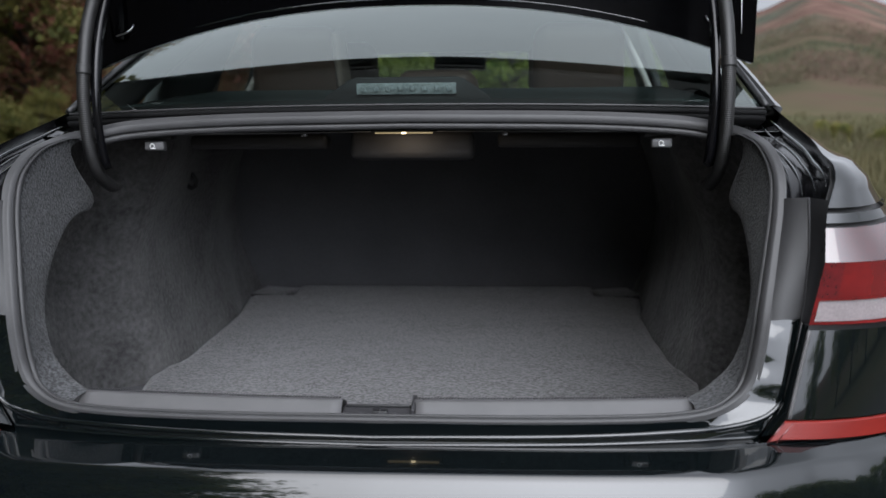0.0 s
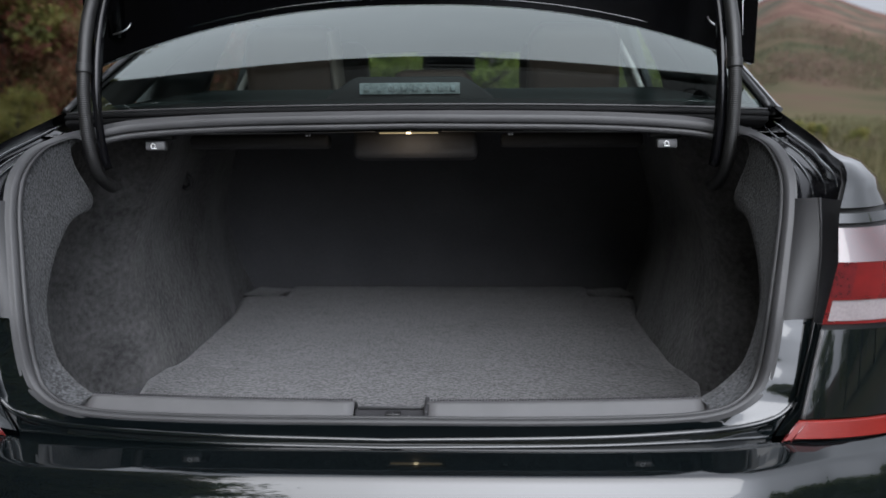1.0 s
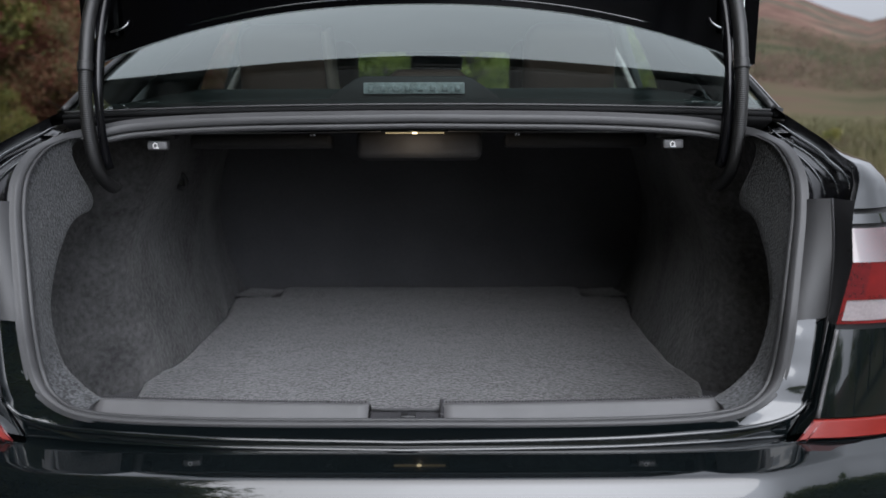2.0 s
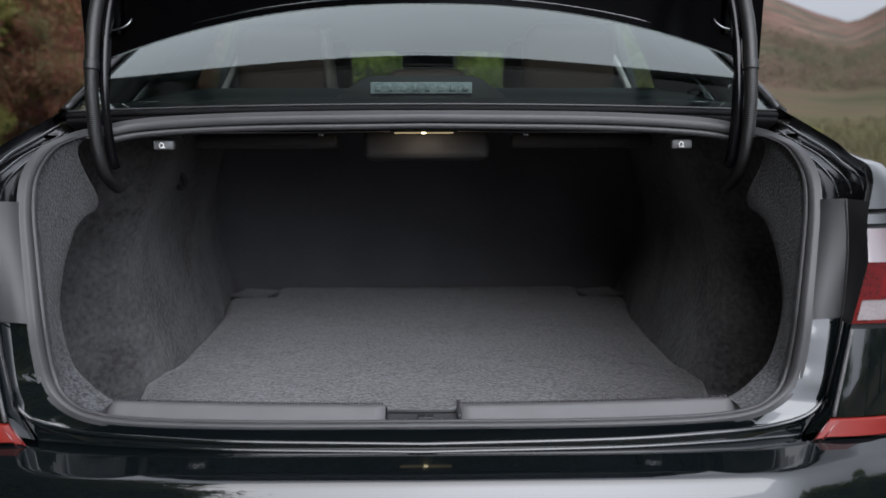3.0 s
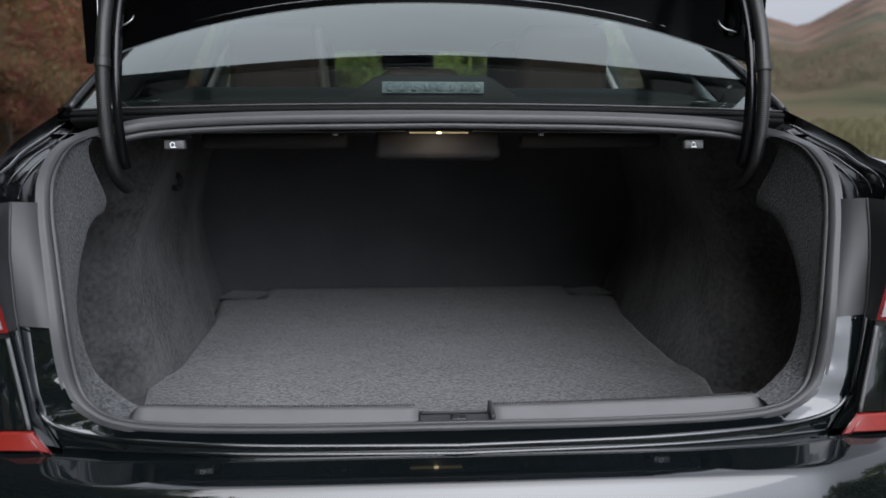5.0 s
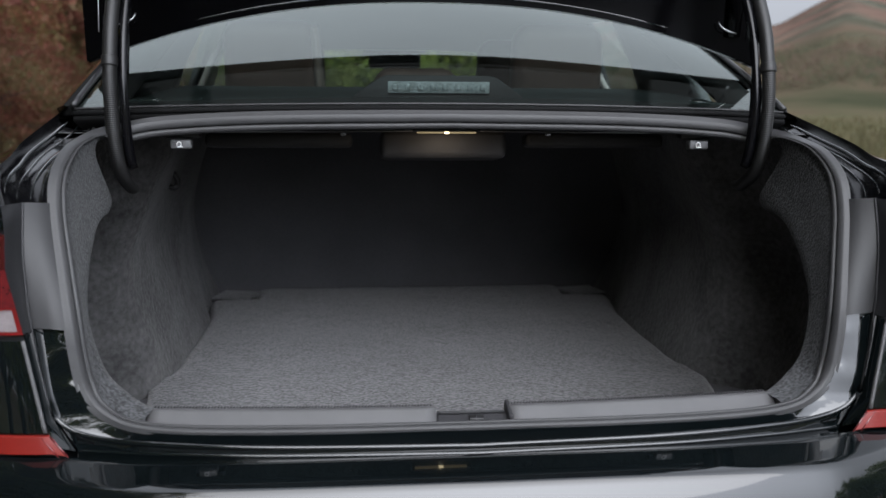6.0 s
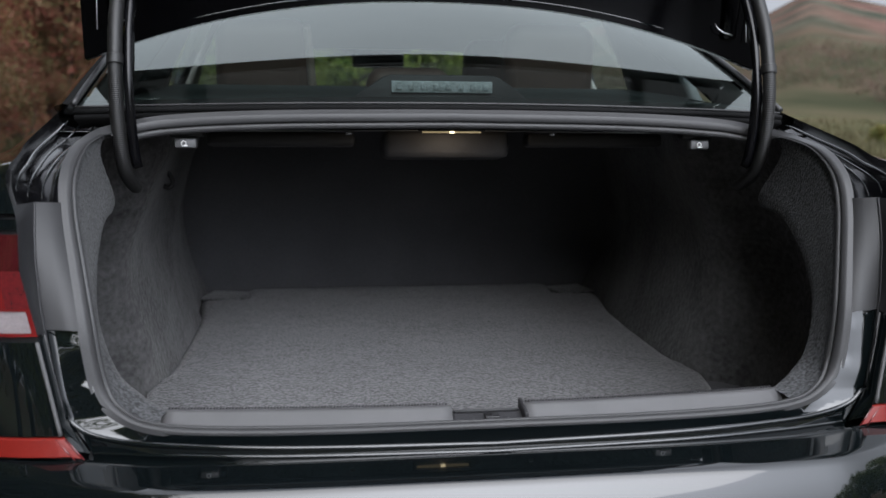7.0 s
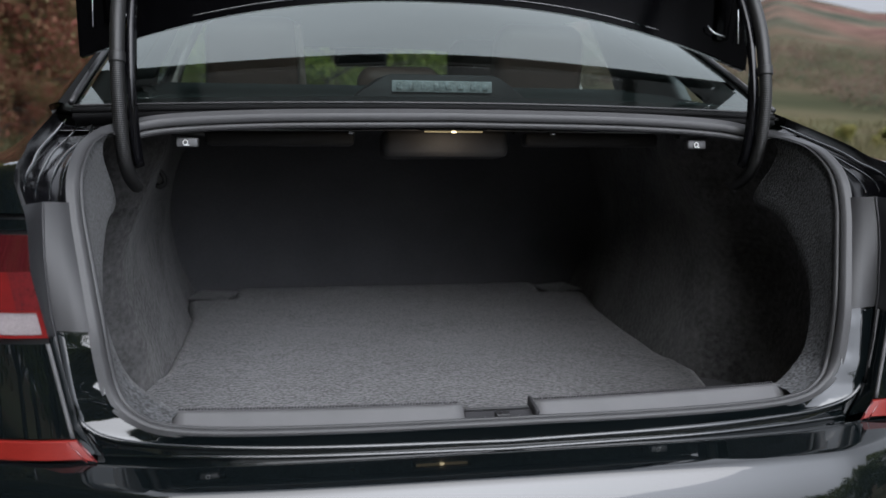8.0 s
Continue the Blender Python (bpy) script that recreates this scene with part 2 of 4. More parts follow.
RUST = leaf_material("rust_leaves", [(0.102, 0.048, 0.037), (0.204, 0.068, 0.050), (0.150, 0.120, 0.058), (0.090, 0.102, 0.042)])
HIGHRUST = leaf_material("high_rust_leaves", [(0.204, 0.090, 0.066), (0.348, 0.114, 0.084), (0.276, 0.216, 0.096), (0.180, 0.192, 0.072)])
OLIVE = leaf_material("olive_leaves", [(0.069, 0.086, 0.030), (0.149, 0.155, 0.046), (0.230, 0.196, 0.064), (0.109, 0.121, 0.038)])
GREEN = leaf_material("green_leaves", [(0.05, 0.085, 0.022), (0.13, 0.185, 0.04), (0.25, 0.275, 0.065), (0.085, 0.13, 0.03)])
BARK = varied("bark", (0.035, 0.028, 0.022), (0.10, 0.085, 0.07), 0.9, 3, 30, 0.8, 0.02)


# ---- mesh helpers ----
def mesh_object(name, bm, material, parent=None, label="", smooth=True):
    me = bpy.data.meshes.new(name)
    bmesh.ops.recalc_face_normals(bm, faces=bm.faces)
    bm.to_mesh(me)
    bm.free()
    me.materials.append(material)
    if smooth:
        me.polygons.foreach_set("use_smooth", [True] * len(me.polygons))
    ob = new(name, me)
    if parent:
        ob.parent = parent
    if label:
        tagged(ob, label)
    return ob


def part(name, bm, material, parent, label="", smooth=True):
    return mesh_object(name, bm, material, parent, label, smooth)


def thing(name, label, category, at=(0, 0, 0), group=""):
    ob = new(name)
    ob.location = at
    ob.empty_display_size = 0.1
    return tagged(ob, label, category, group)


def spline(points, k):
    """k points along a smooth curve through the given ones, evenly spread by chord length."""
    p = np.array(points, float)
    d = np.concatenate([[0], np.cumsum(np.linalg.norm(np.diff(p, axis=0), axis=1) ** 0.5)])
    e = np.vstack([2 * p[0] - p[1], p, 2 * p[-1] - p[-2]])
    out = []
    fine = np.linspace(0, len(p) - 1, 40 * len(p))
    for s in fine:
        i = min(int(s), len(p) - 2)
        t = s - i
        a, b, c, f = e[i], e[i + 1], e[i + 2], e[i + 3]
        out.append(0.5 * (2 * b + (c - a) * t + (2 * a - 5 * b + 4 * c - f) * t * t + (3 * b - a - 3 * c + f) * t ** 3))
    out = np.array(out)
    s = np.concatenate([[0], np.cumsum(np.linalg.norm(np.diff(out, axis=0), axis=1))])
    want = np.linspace(0, s[-1], k)
    return np.stack([np.interp(want, s, out[:, j]) for j in range(out.shape[1])], 1)


def vec(p):
    return Vector([float(c) for c in p])


def sheet(rows, bm=None, close=False, flip=False):
    """A quad sheet over rows of points, all rows equally long."""
    bm = bm or bmesh.new()
    v = [[bm.verts.new(p) for p in row] for row in rows]
    k = len(v[0])
    for i in range(len(v) - 1):
        for j in range(k if close else k - 1):
            q = [v[i][j], v[i][(j + 1) % k], v[i + 1][(j + 1) % k], v[i + 1][j]]
            bm.faces.new(q)
    return bm


def mirror(rows):
    return [[(-p[0], p[1], p[2]) for p in row] for row in rows]


def thick(ob, metres, offset=-1.0, bevel=0.0):
    s = ob.modifiers.new("thickness", "SOLIDIFY")
    s.thickness, s.offset = metres, offset
    if bevel:
        b = ob.modifiers.new("edges", "BEVEL")
        b.width, b.segments, b.limit_method = bevel, 2, "ANGLE"
    return ob


def tube(path, radius, sides=8, bm=None, closed=False, caps=True):
    """A tube along a path; radius is a number or one for each point."""
    bm = bm or bmesh.new()
    p = [Vector(tuple(float(c) for c in q)) for q in path]
    n = len(p)
    rad = [radius] * n if isinstance(radius, (int, float)) else list(radius)
    rings = []
    up = Vector((0.13, 0.31, 0.94))
    for i in range(n):
        a = p[(i - 1) % n] if closed or i else p[i]
        b = p[(i + 1) % n] if closed or i < n - 1 else p[i]
        t = (b - a).normalized()
        s = t.cross(up)
        if s.length < 0.05:
            s = t.cross(Vector((1, 0, 0)))
        s.normalize()
        u = s.cross(t)
        rings.append([bm.verts.new(p[i] + rad[i] * (math.cos(w) * s + math.sin(w) * u)) for w in (2 * math.pi * k / sides for k in range(sides))])
    for i in range(n if closed else n - 1):
        r, q = rings[i], rings[(i + 1) % n]
        for k in range(sides):
            bm.faces.new((r[k], r[(k + 1) % sides], q[(k + 1) % sides], q[k]))
    if caps and not closed:
        bm.faces.new(rings[0][::-1])
        bm.faces.new(rings[-1])
    return bm


def block(size, at=(0, 0, 0), bevel=0.004, turn=(0, 0, 0), bm=None, segments=2):
    """A bevelled box, joined into bm where one is given."""
    one = bmesh.new()
    at, turn = [float(c) for c in at], [float(c) for c in turn]
    bmesh.ops.create_cube(one, size=1.0)
    bmesh.ops.scale(one, vec=size, verts=one.verts)
    if bevel:
        bmesh.ops.bevel(one, geom=list(one.edges), offset=bevel, segments=segments, profile=0.5, affect="EDGES")
    bmesh.ops.transform(one, matrix=pose(*at, *turn), verts=one.verts)
    if bm is None:
        return one
    tmp = bpy.data.meshes.new("tmp")
    one.to_mesh(tmp)
    one.free()
    bm.from_mesh(tmp)
    bpy.data.meshes.remove(tmp)
    return bm


# ---- the land ----
AZ = [-180, -120, -70, -45, -30, -20, -10, 0, 10, 15.5, 17.5, 18.8, 20, 22.5, 24.6, 26.5, 28.8, 30.5, 31.2, 32.8, 36, 40, 45, 70, 120, 180]
EL = [2.0, 2.0, 6.5, 10.0, 10.5, 9.5, 7.0, 5.7, 5.6, 5.2, 5.75, 6.4, 7.05, 6.3, 5.45, 4.9, 6.05, 6.9, 6.95, 6.4, 5.5, 5.1, 5.2, 4.5, 2.0, 2.0]


def land_height(x, y):
    r = math.hypot(x, y)
    az = math.degrees(math.atan2(x, y))
    crest = float(np.interp(az, AZ, EL))
    crest += 0.5 * noise.fractal(Vector((az * 0.09, 3.1, 0)), 1.0, 2.0, 4) * min(1.0, abs(az - 26) / 40 + 0.08)
    far = 620.0
    t = min(1.0, max(0.0, (r - 45) / (far - 45)))
    rise = t * t * (3 - 2 * t) * 0.75 + 0.25 * t
    h = math.tan(radians(crest)) * far * rise
    if r > far:
        h *= max(0.55, 1 - (r - far) / 900)
    n = noise.fractal(Vector((x * 0.006, y * 0.006, 0.5)), 1.0, 2.0, 5)
    h += 9.0 * n * t * (1 - 0.75 * t)
    if r < 60:
        h += 0.08 * noise.noise(Vector((x * 0.15, y * 0.15, 2.0))) * min(1.0, max(0.0, (r - 6) / 10))
    return h


def build_land():
    radii = [0.0, 3, 6, 9, 13, 18, 24, 32, 42, 55, 70, 90, 115, 145, 180, 220, 265, 310, 360, 410, 460, 510, 560, 600, 620, 650, 720, 900, 1300, 2200, 3500]
    bm = bmesh.new()
    turns = 480
    centre = bm.verts.new((0, 0, 0))
    last = None
    for r in radii[1:]:
        ring = []
        for k in range(turns):
            a = 2 * math.pi * k / turns
            x, y = r * math.sin(a), r * math.cos(a)
            ring.append(bm.verts.new((x, y, land_height(x, y))))
        for k in range(turns):
            if last is None:
                bm.faces.new((centre, ring[(k + 1) % turns], ring[k]))
            else:
                bm.faces.new((last[k], last[(k + 1) % turns], ring[(k + 1) % turns], ring[k]))
        last = ring
    return tagged(mesh_object("ground", bm, LAND), "gravel pull-off in dry meadow below wooded autumn hills", "ground", kind="structure")


build_land()

# ---- the car ----
car = thing("car", "glossy black saloon car parked with its boot lid open", "car")

QZ = [0.69, 0.72, 0.84, 0.925, 0.968, 0.99, 1.025, 1.045, 1.055, 1.07, 1.09, 1.11, 1.14]
QX = [0.525, 0.535, 0.565, 0.581, 0.588, 0.592, 0.610, 0.614, 0.630, 0.642, 0.655, 0.668, 0.690]
QY = [0.080, 0.087, 0.113, 0.113, 0.137, 0.145, 0.172, 0.195, 0.276, 0.345, 0.458, 0.575, 0.755]
QC = [0.0, 0.0, 0.0, 0.0, 0.0, 0.0, 0.0, 0.05, 0.20, 0.30, 0.34, 0.30, 0.25]
QA = [0.375, 0.370, 0.340, 0.300, 0.245, 0.220, 0.170, 0.155, 0.160, 0.155, 0.128, 0.075, 0.060]
QB = [0.42, 0.42, 0.45, 0.55, 0.68, 0.72, 0.75, 0.78, 0.80, 0.80, 0.70, 0.60, 0.40]


def quarter(z, angle, out=0.0):
    """A point of the rear quarter at height z; angle 0 at the boot opening, 90 along the side."""
    xi, yi, a, b, c = (float(np.interp(z, QZ, q)) for q in (QX, QY, QA, QB, QC))
    w = radians(angle)
    n = Vector((math.sin(w) / a, -math.cos(w) / b, 0)).normalized()
    return Vector((xi + a * math.sin(w), yi + b * (1 - math.cos(w)) + c * math.sin(w), z)) + out * n


def quarter_rows(zs, angles, out=0.0, run=None):
    rows = []
    for z in zs:
        row = [quarter(z, a, out) for a in angles]
        if run:
            e = row[-1]
            row += [Vector((e.x, e.y + (run - e.y) * f, z)) for f in (0.25, 0.5, 0.75, 1.0)]
        rows.append(row)
    return rows


WIDE = [3 * i for i in range(31)]
SEAL = [(0, .098, .706), (.2, .099, .706), (.36, .103, .709), (.44, .110, .716), (.482, .118, .733), (.505, .126, .758), (.516, .133, .80),
        (.525, .145, .853), (.542, .177, .925), (.556, .207, .985), (.563, .24, 1.03), (.5635, .295, 1.063), (.562, .363, 1.078), (.556, .42, 1.0865),
        (.535, .462, 1.094), (.47, .483, 1.106), (.3, .49, 1.115), (0, .492, 1.119)]
SEAL_HALF = spline(SEAL, 120)


def seal_at(z):
    """The outer edge of the seal on the side of the opening at height z."""
    i = int(np.argmin(np.abs(SEAL_HALF[20:85, 2] - z))) + 20
    return Vector(SEAL_HALF[i])


def both(name, rows, material, label="", wall=0.0, bevel=0.0):
    """A part on the right of the car and its mirror image on the left."""
    made = []
    for r in (rows, mirror(rows)):
        ob = part(name, sheet(r), material, car, label)
        if wall:
            thick(ob, wall, -1.0, bevel)
        made.append(ob)
    return made


def body_sides():
    zs = [0.724, 0.75, 0.78, 0.81, 0.836]
    both("rear_quarter_panel", quarter_rows(zs, WIDE, 0.0, 3.5), PAINT, "black painted quarter panel below the tail lamp", 0.0)
    # pale grey tube stands in for the sky's glint on the black edge
    for sgn in (1, -1):
        edge = [quarter(z, 0.4, 0.0002) for z in zs]
        part("panel_edge_glint", tube(spline([(sgn * p.x, p.y, p.z) for p in edge], 14), 0.0028, 6), SILL, car)
    both("lamp_top_strip", quarter_rows([0.972, 0.978, 0.984], WIDE, 0.0, 3.5), PAINT)
    both("rear_fender", quarter_rows([0.991, 1.0, 1.012, 1.025, 1.035, 1.045, 1.050, 1.055, 1.062, 1.07, 1.08, 1.09, 1.10, 1.11, 1.125, 1.14], WIDE, 0.0, 3.5), PAINT, "black painted fender crown")
    both("inner_side_liner", quarter_rows([0.5, 0.7, 0.80, 0.84, 0.9, 0.96, 0.99, 1.02, 1.04], WIDE, -0.014, 3.5), BLACKP)
    both("door_side", quarter_rows([0.24, 0.40, 0.60, 0.69], WIDE[14:], -0.004, 3.5), PAINT)
    both("upper_door_side", quarter_rows([0.84, 0.88, 0.93, 0.968], WIDE[26:], 0.0, 3.5), PAINT)


body_sides()


def tail_lamp(side):
    lamp = tagged(new("tail_lamp"), "red tail lamp with a clear reversing band")
    lamp.parent = car
    arc = [2.5 * i for i in range(30)]

    def put(name, zs, angles, material, out=0.0, label=""):
        rows = quarter_rows(zs, angles, out)
        ob = part(name, sheet(rows if side > 0 else mirror(rows)), material, lamp, label)
        return ob

    put("lens_border", [0.843, 0.845, 0.847], arc, RED)
    put("clear_lens", [0.847, 0.857, 0.866, 0.875], [1.0] + [a for a in arc if a >= 2.5], CLEARLENS, -0.002, "clear frosted band")
    put("lens_edge", [0.847, 0.862, 0.875], [0, 0.5, 1.0], RED)
    put("lens_divider", [0.875, 0.878], arc, RED)
    put("brake_lens", [0.878, 0.89, 0.905, 0.918, 0.925], [a for a in arc if a >= 5], RED, -0.001, "red brake lens")
    put("lens_corner", [0.878, 0.89, 0.905, 0.918, 0.925], [0, 1.2, 2.5, 5], DARKRED)
    put("upper_lens", [0.925, 0.935, 0.946, 0.957, 0.966], arc, UPPERLENS, 0.0, "glossy upper red lens")
    for a in (22.5, 40):
        rows = [[quarter(z, a + d, 0.001) for d in (-0.6, 0.6)] for z in (0.878, 0.90, 0.925)]
        put_bm = sheet(rows if side > 0 else mirror(rows))
        part("lens_rib", put_bm, DARKRED, lamp)
    return lamp


for side in (1, -1):
    tail_lamp(side)


OUTZ = [0.737, 0.80, 0.867, 0.915, 0.93, 0.965, 1.0]
OUTX = [0.541, 0.557, 0.5710, 0.577, 0.579, 0.581, 0.583]
OUTY = [0.1195, 0.1325, 0.1490, 0.162, 0.166, 0.177, 0.191]


def outer(z):
    """The outer edge of the panel beside the opening at height z."""
    return Vector((float(np.interp(z, OUTZ, OUTX)), float(np.interp(z, OUTZ, OUTY)), z))


def opening_trim():
    """The painted step and the grey upper covers beside the boot opening."""
    def rows(zs, what):
        r = []
        for z in zs:
            c0, c1, c2 = quarter(z, 0), outer(z), seal_at(z)
            lip = c0 + (Vector((-0.004, 0.009, 0)) if z < 0.845 else Vector((-0.0015, 0.006, 0)))
            if what == "step":
                r.append([c0, lip, lip.lerp(c1, 0.5), c1 + Vector((0.001, -0.001, 0))])
            else:
                r.append([c1, c1.lerp(c2, 0.06) + Vector((0, -0.0006, 0)), c1.lerp(c2, 0.5), c1.lerp(c2, 0.94), c2 + Vector((0.001, 0.003, 0))])
        return r

    low, high = list(np.linspace(0.737, 0.842, 9)), list(np.linspace(0.8445, 1.0, 14))
    both("opening_flange", rows(low, "step"), PAINT)
    tail = []
    for f in np.linspace(0, 1, 6):
        c0, c1 = quarter(0.741 - 0.036 * f, 0) + Vector((0, 0.007 * f, 0)), outer(0.737).lerp(Vector((0.509, 0.105, 0.693)), f)
        tail.append([c0, c0.lerp(c1, 0.3) + Vector((-0.002, -0.002, 0)), c1 + Vector((0.001, -0.001, 0))])
    both("flange_tail", tail, PAINT)
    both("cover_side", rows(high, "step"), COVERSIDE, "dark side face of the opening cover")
    for sgn in (1, -1):
        edge = [outer(z) + Vector((0.0005, -0.002, 0)) for z in np.linspace(0.741, 1.0, 24)]
        part("cover_edge", tube([(sgn * p.x, p.y, p.z) for p in edge], 0.0016, 6), TRIM, car)
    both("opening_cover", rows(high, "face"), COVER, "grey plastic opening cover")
    both("seam_backing", [[p + Vector((0, 0.006, 0)) for p in row] for row in rows([0.836, 0.845, 0.853], "face")], BLACKP)


opening_trim()

LINE1 = [(0, .070, .699), (.25, .073, .703), (.40, .088, .706), (.47, .103, .7085), (.515, .112, .7185), (.541, .1195, .737)]
LEDGE = [(0, .055, .694), (.25, .058, .695), (.40, .066, .696), (.47, .073, .697), (.508, .079, .698)]

LINE2 = [(0, .068, .689), (.25, .071, .6925), (.40, .086, .6935), (.47, .100, .693), (.508, .107, .693)]


def mirrored_row(half):
    """A row across the car from its right half, centre first."""
    return [Vector((-p[0], p[1], p[2])) for p in half[:0:-1]] + [Vector(p) for p in half]


def rear_sill():
    k = 60
    seal_low = spline([p for p in SEAL if p[2] < 0.74][:5] + [(.488, .120, .738)], k)
    one, two = spline(LINE1, k), spline(LINE2, k)
    ups = list(np.linspace(0.75, 0.842, 10))
    lean = [Vector((0, 0.055 * (z - 0.79), 0)) for z in ups]
    edge = [Vector(p) for p in one] + [outer(z) + d for z, d in zip(ups, lean)]
    inner = [Vector(p) for p in seal_low] + [seal_at(z) + d for z, d in zip(ups, lean)]
    gutter = []
    for f, dip in ((0, 0.0), (0.03, -0.002), (0.08, -0.012), (0.2, -0.022), (0.6, -0.026), (0.88, -0.025), (0.95, -0.020), (0.975, -0.010), (1, 0.001)):
        half = []
        for a, b in zip(edge, inner):
            flat = max(0.0, min(1.0, (0.515 - a.x) / 0.07))
            half.append(tuple(a.lerp(b, f) + Vector((0, 0.002 * f * (1 - flat), dip * flat))))
        gutter.append(mirrored_row(half))
    part("sill_gutter", sheet(gutter), PAINT, car, "glossy painted sill channel and corner panels")
    lip = [mirrored_row([tuple(Vector(a) + Vector((0, 0.004, -0.004))) for a in one]), mirrored_row(one)]
    lip += [mirrored_row([tuple(Vector(a).lerp(Vector(b), f) + Vector((0, 0, dz))) for a, b in zip(one, two)]) for f, dz in ((0.12, 0.0012), (0.5, 0.0), (0.9, 0.0), (1.0, -0.001), (1.0, -0.016))]
    part("sill_edge", sheet(lip), PAINT, car)
    for path, r in ((one, 0.0040), (two, 0.0032)):
        part("edge_bead", tube(mirrored_row([tuple(Vector(p) + Vector((0, 0.4 * r, -0.55 * r))) for p in path]), r, 6), PAINT, car)


rear_sill()


def bumper():
    plan = [Vector((p[0], p[1], 0)) for p in spline([(x, y) for x, y, z in LEDGE] + [(.56, .088)], 30)]
    plan += [quarter(0.69, a) for a in WIDE[4:]]
    plan = [Vector((p[0], p[1], 0)) for p in plan]
    normals = []
    for i, p in enumerate(plan):
        t = (plan[min(i + 1, len(plan) - 1)] - plan[max(i - 1, 0)]).normalized()
        normals.append(Vector((t.y, -t.x, 0)) if i else Vector((0, -1, 0)))
    steps = [(-0.060, 0.6770), (-0.040, 0.6790), (-0.020, 0.6825), (-0.010, 0.6860), (-0.003, 0.6900), (0.001, 0.6922), (0.012, 0.6908), (0.03, 0.6885), (0.050, 0.6860), (0.060, 0.6847), (0.0635, 0.6832), (0.069, 0.676), (0.078, 0.660),
             (0.091, 0.630), (0.102, 0.590), (0.106, 0.53), (0.100, 0.45), (0.085, 0.36), (0.05, 0.27), (0.0, 0.24)]
    rows = []
    for off, z in steps:
        half = [tuple(p + n * off * (0.3 + 0.7 * max(0.0, -n.y)) + Vector((0, 0.25 * max(0.0, min(0.3, p.x - 0.44)) * min(1.0, max(0.0, off) / 0.06), z + 0.0045 * max(0.0, min(1.0, (p.x - 0.43) / 0.09)) * min(1.0, max(0.0, 1 - off / 0.06))))) for p, n in zip(plan, normals)]
        rows.append(mirrored_row(half))
    return part("rear_bumper", sheet(rows), PAINT, car, "black glossy rear bumper with a flat ledge")


bumper()


def reflector():
    arc = [2 * i for i in range(36)]
    top = [quarter(0.7215, a, 0.001) for a in arc]
    low = [quarter(0.700, a, 0.003) for a in arc]
    tip = Vector((0.509, 0.077, 0.696))
    rows = []
    for f in (0, 0.03, 0.06, 0.5, 0.94, 0.97, 1):
        row = [a.lerp(b, f) + Vector((0, -0.002 if 0 < f < 1 else 0.004, 0)) for a, b in zip(top, low)]
        row.insert(0, (quarter(0.7215, 0, 0.001) + Vector((-0.002, 0, 0))).lerp(tip, f))
        rows.append(row)
    strips = both("reflector_strip", rows, REFLECT, "red bumper reflector strip")
    for sgn, strip in zip((1, -1), strips):
        for back, r in ((0.0, 0.0012), (0.011, 0.0009)):
            a, b = rows[1][0] + Vector((back, -0.001, 0)), rows[-2][0] + Vector((back, -0.001, 0))
            part("reflector_edge", tube([(sgn * p.x, p.y, p.z) for p in (a, a.lerp(b, 0.5), b)], r, 6), DARKRED, strip)


reflector()


def gutters():
    """The black drain channels between the seal and the fenders, with their pressed ribs."""
    k = 40
    fender = spline([(x, y, z) for x, y, z in zip(QX[5:12], QY[5:12], QZ[5:12])], k)
    seal = spline([tuple(seal_at(0.99))] + [p for p in SEAL[10:14]] + [(.55, .47, 1.097), (.56, .53, 1.112)], k)
    rows = []
    for f, dz in ((0, 0), (0.03, -0.012), (0.10, -0.021), (0.3, -0.027), (0.5, -0.030), (0.7, -0.028), (0.88, -0.021), (0.96, -0.008), (1, -0.004)):
        rows.append([Vector(a).lerp(Vector(b), f) + Vector((0, 0, dz - 0.03 * math.sin(math.pi * f) * max(0.0, 1 - i / 14))) for i, (a, b) in enumerate(zip(fender, seal))])
    both("drain_channel", rows, GUTTER, "black pressed drain channel")
    for f, dz, r in ((0.16, -0.014, 0.0034), (0.36, -0.020, 0.0020), (0.60, -0.022, 0.0026), (0.82, -0.016, 0.0018)):
        path = [Vector(a).lerp(Vector(b), f) + Vector((0, 0, dz)) for a, b in zip(fender[4:], seal[4:])]
        for sgn in (1, -1):
            part("channel_rib", tube([(sgn * p.x, p.y, p.z) for p in path], [r * min(1.0, (i + 0.3) / 7, (len(path) - i) / 5) for i in range(len(path))], 6), PAINT, car)


gutters()


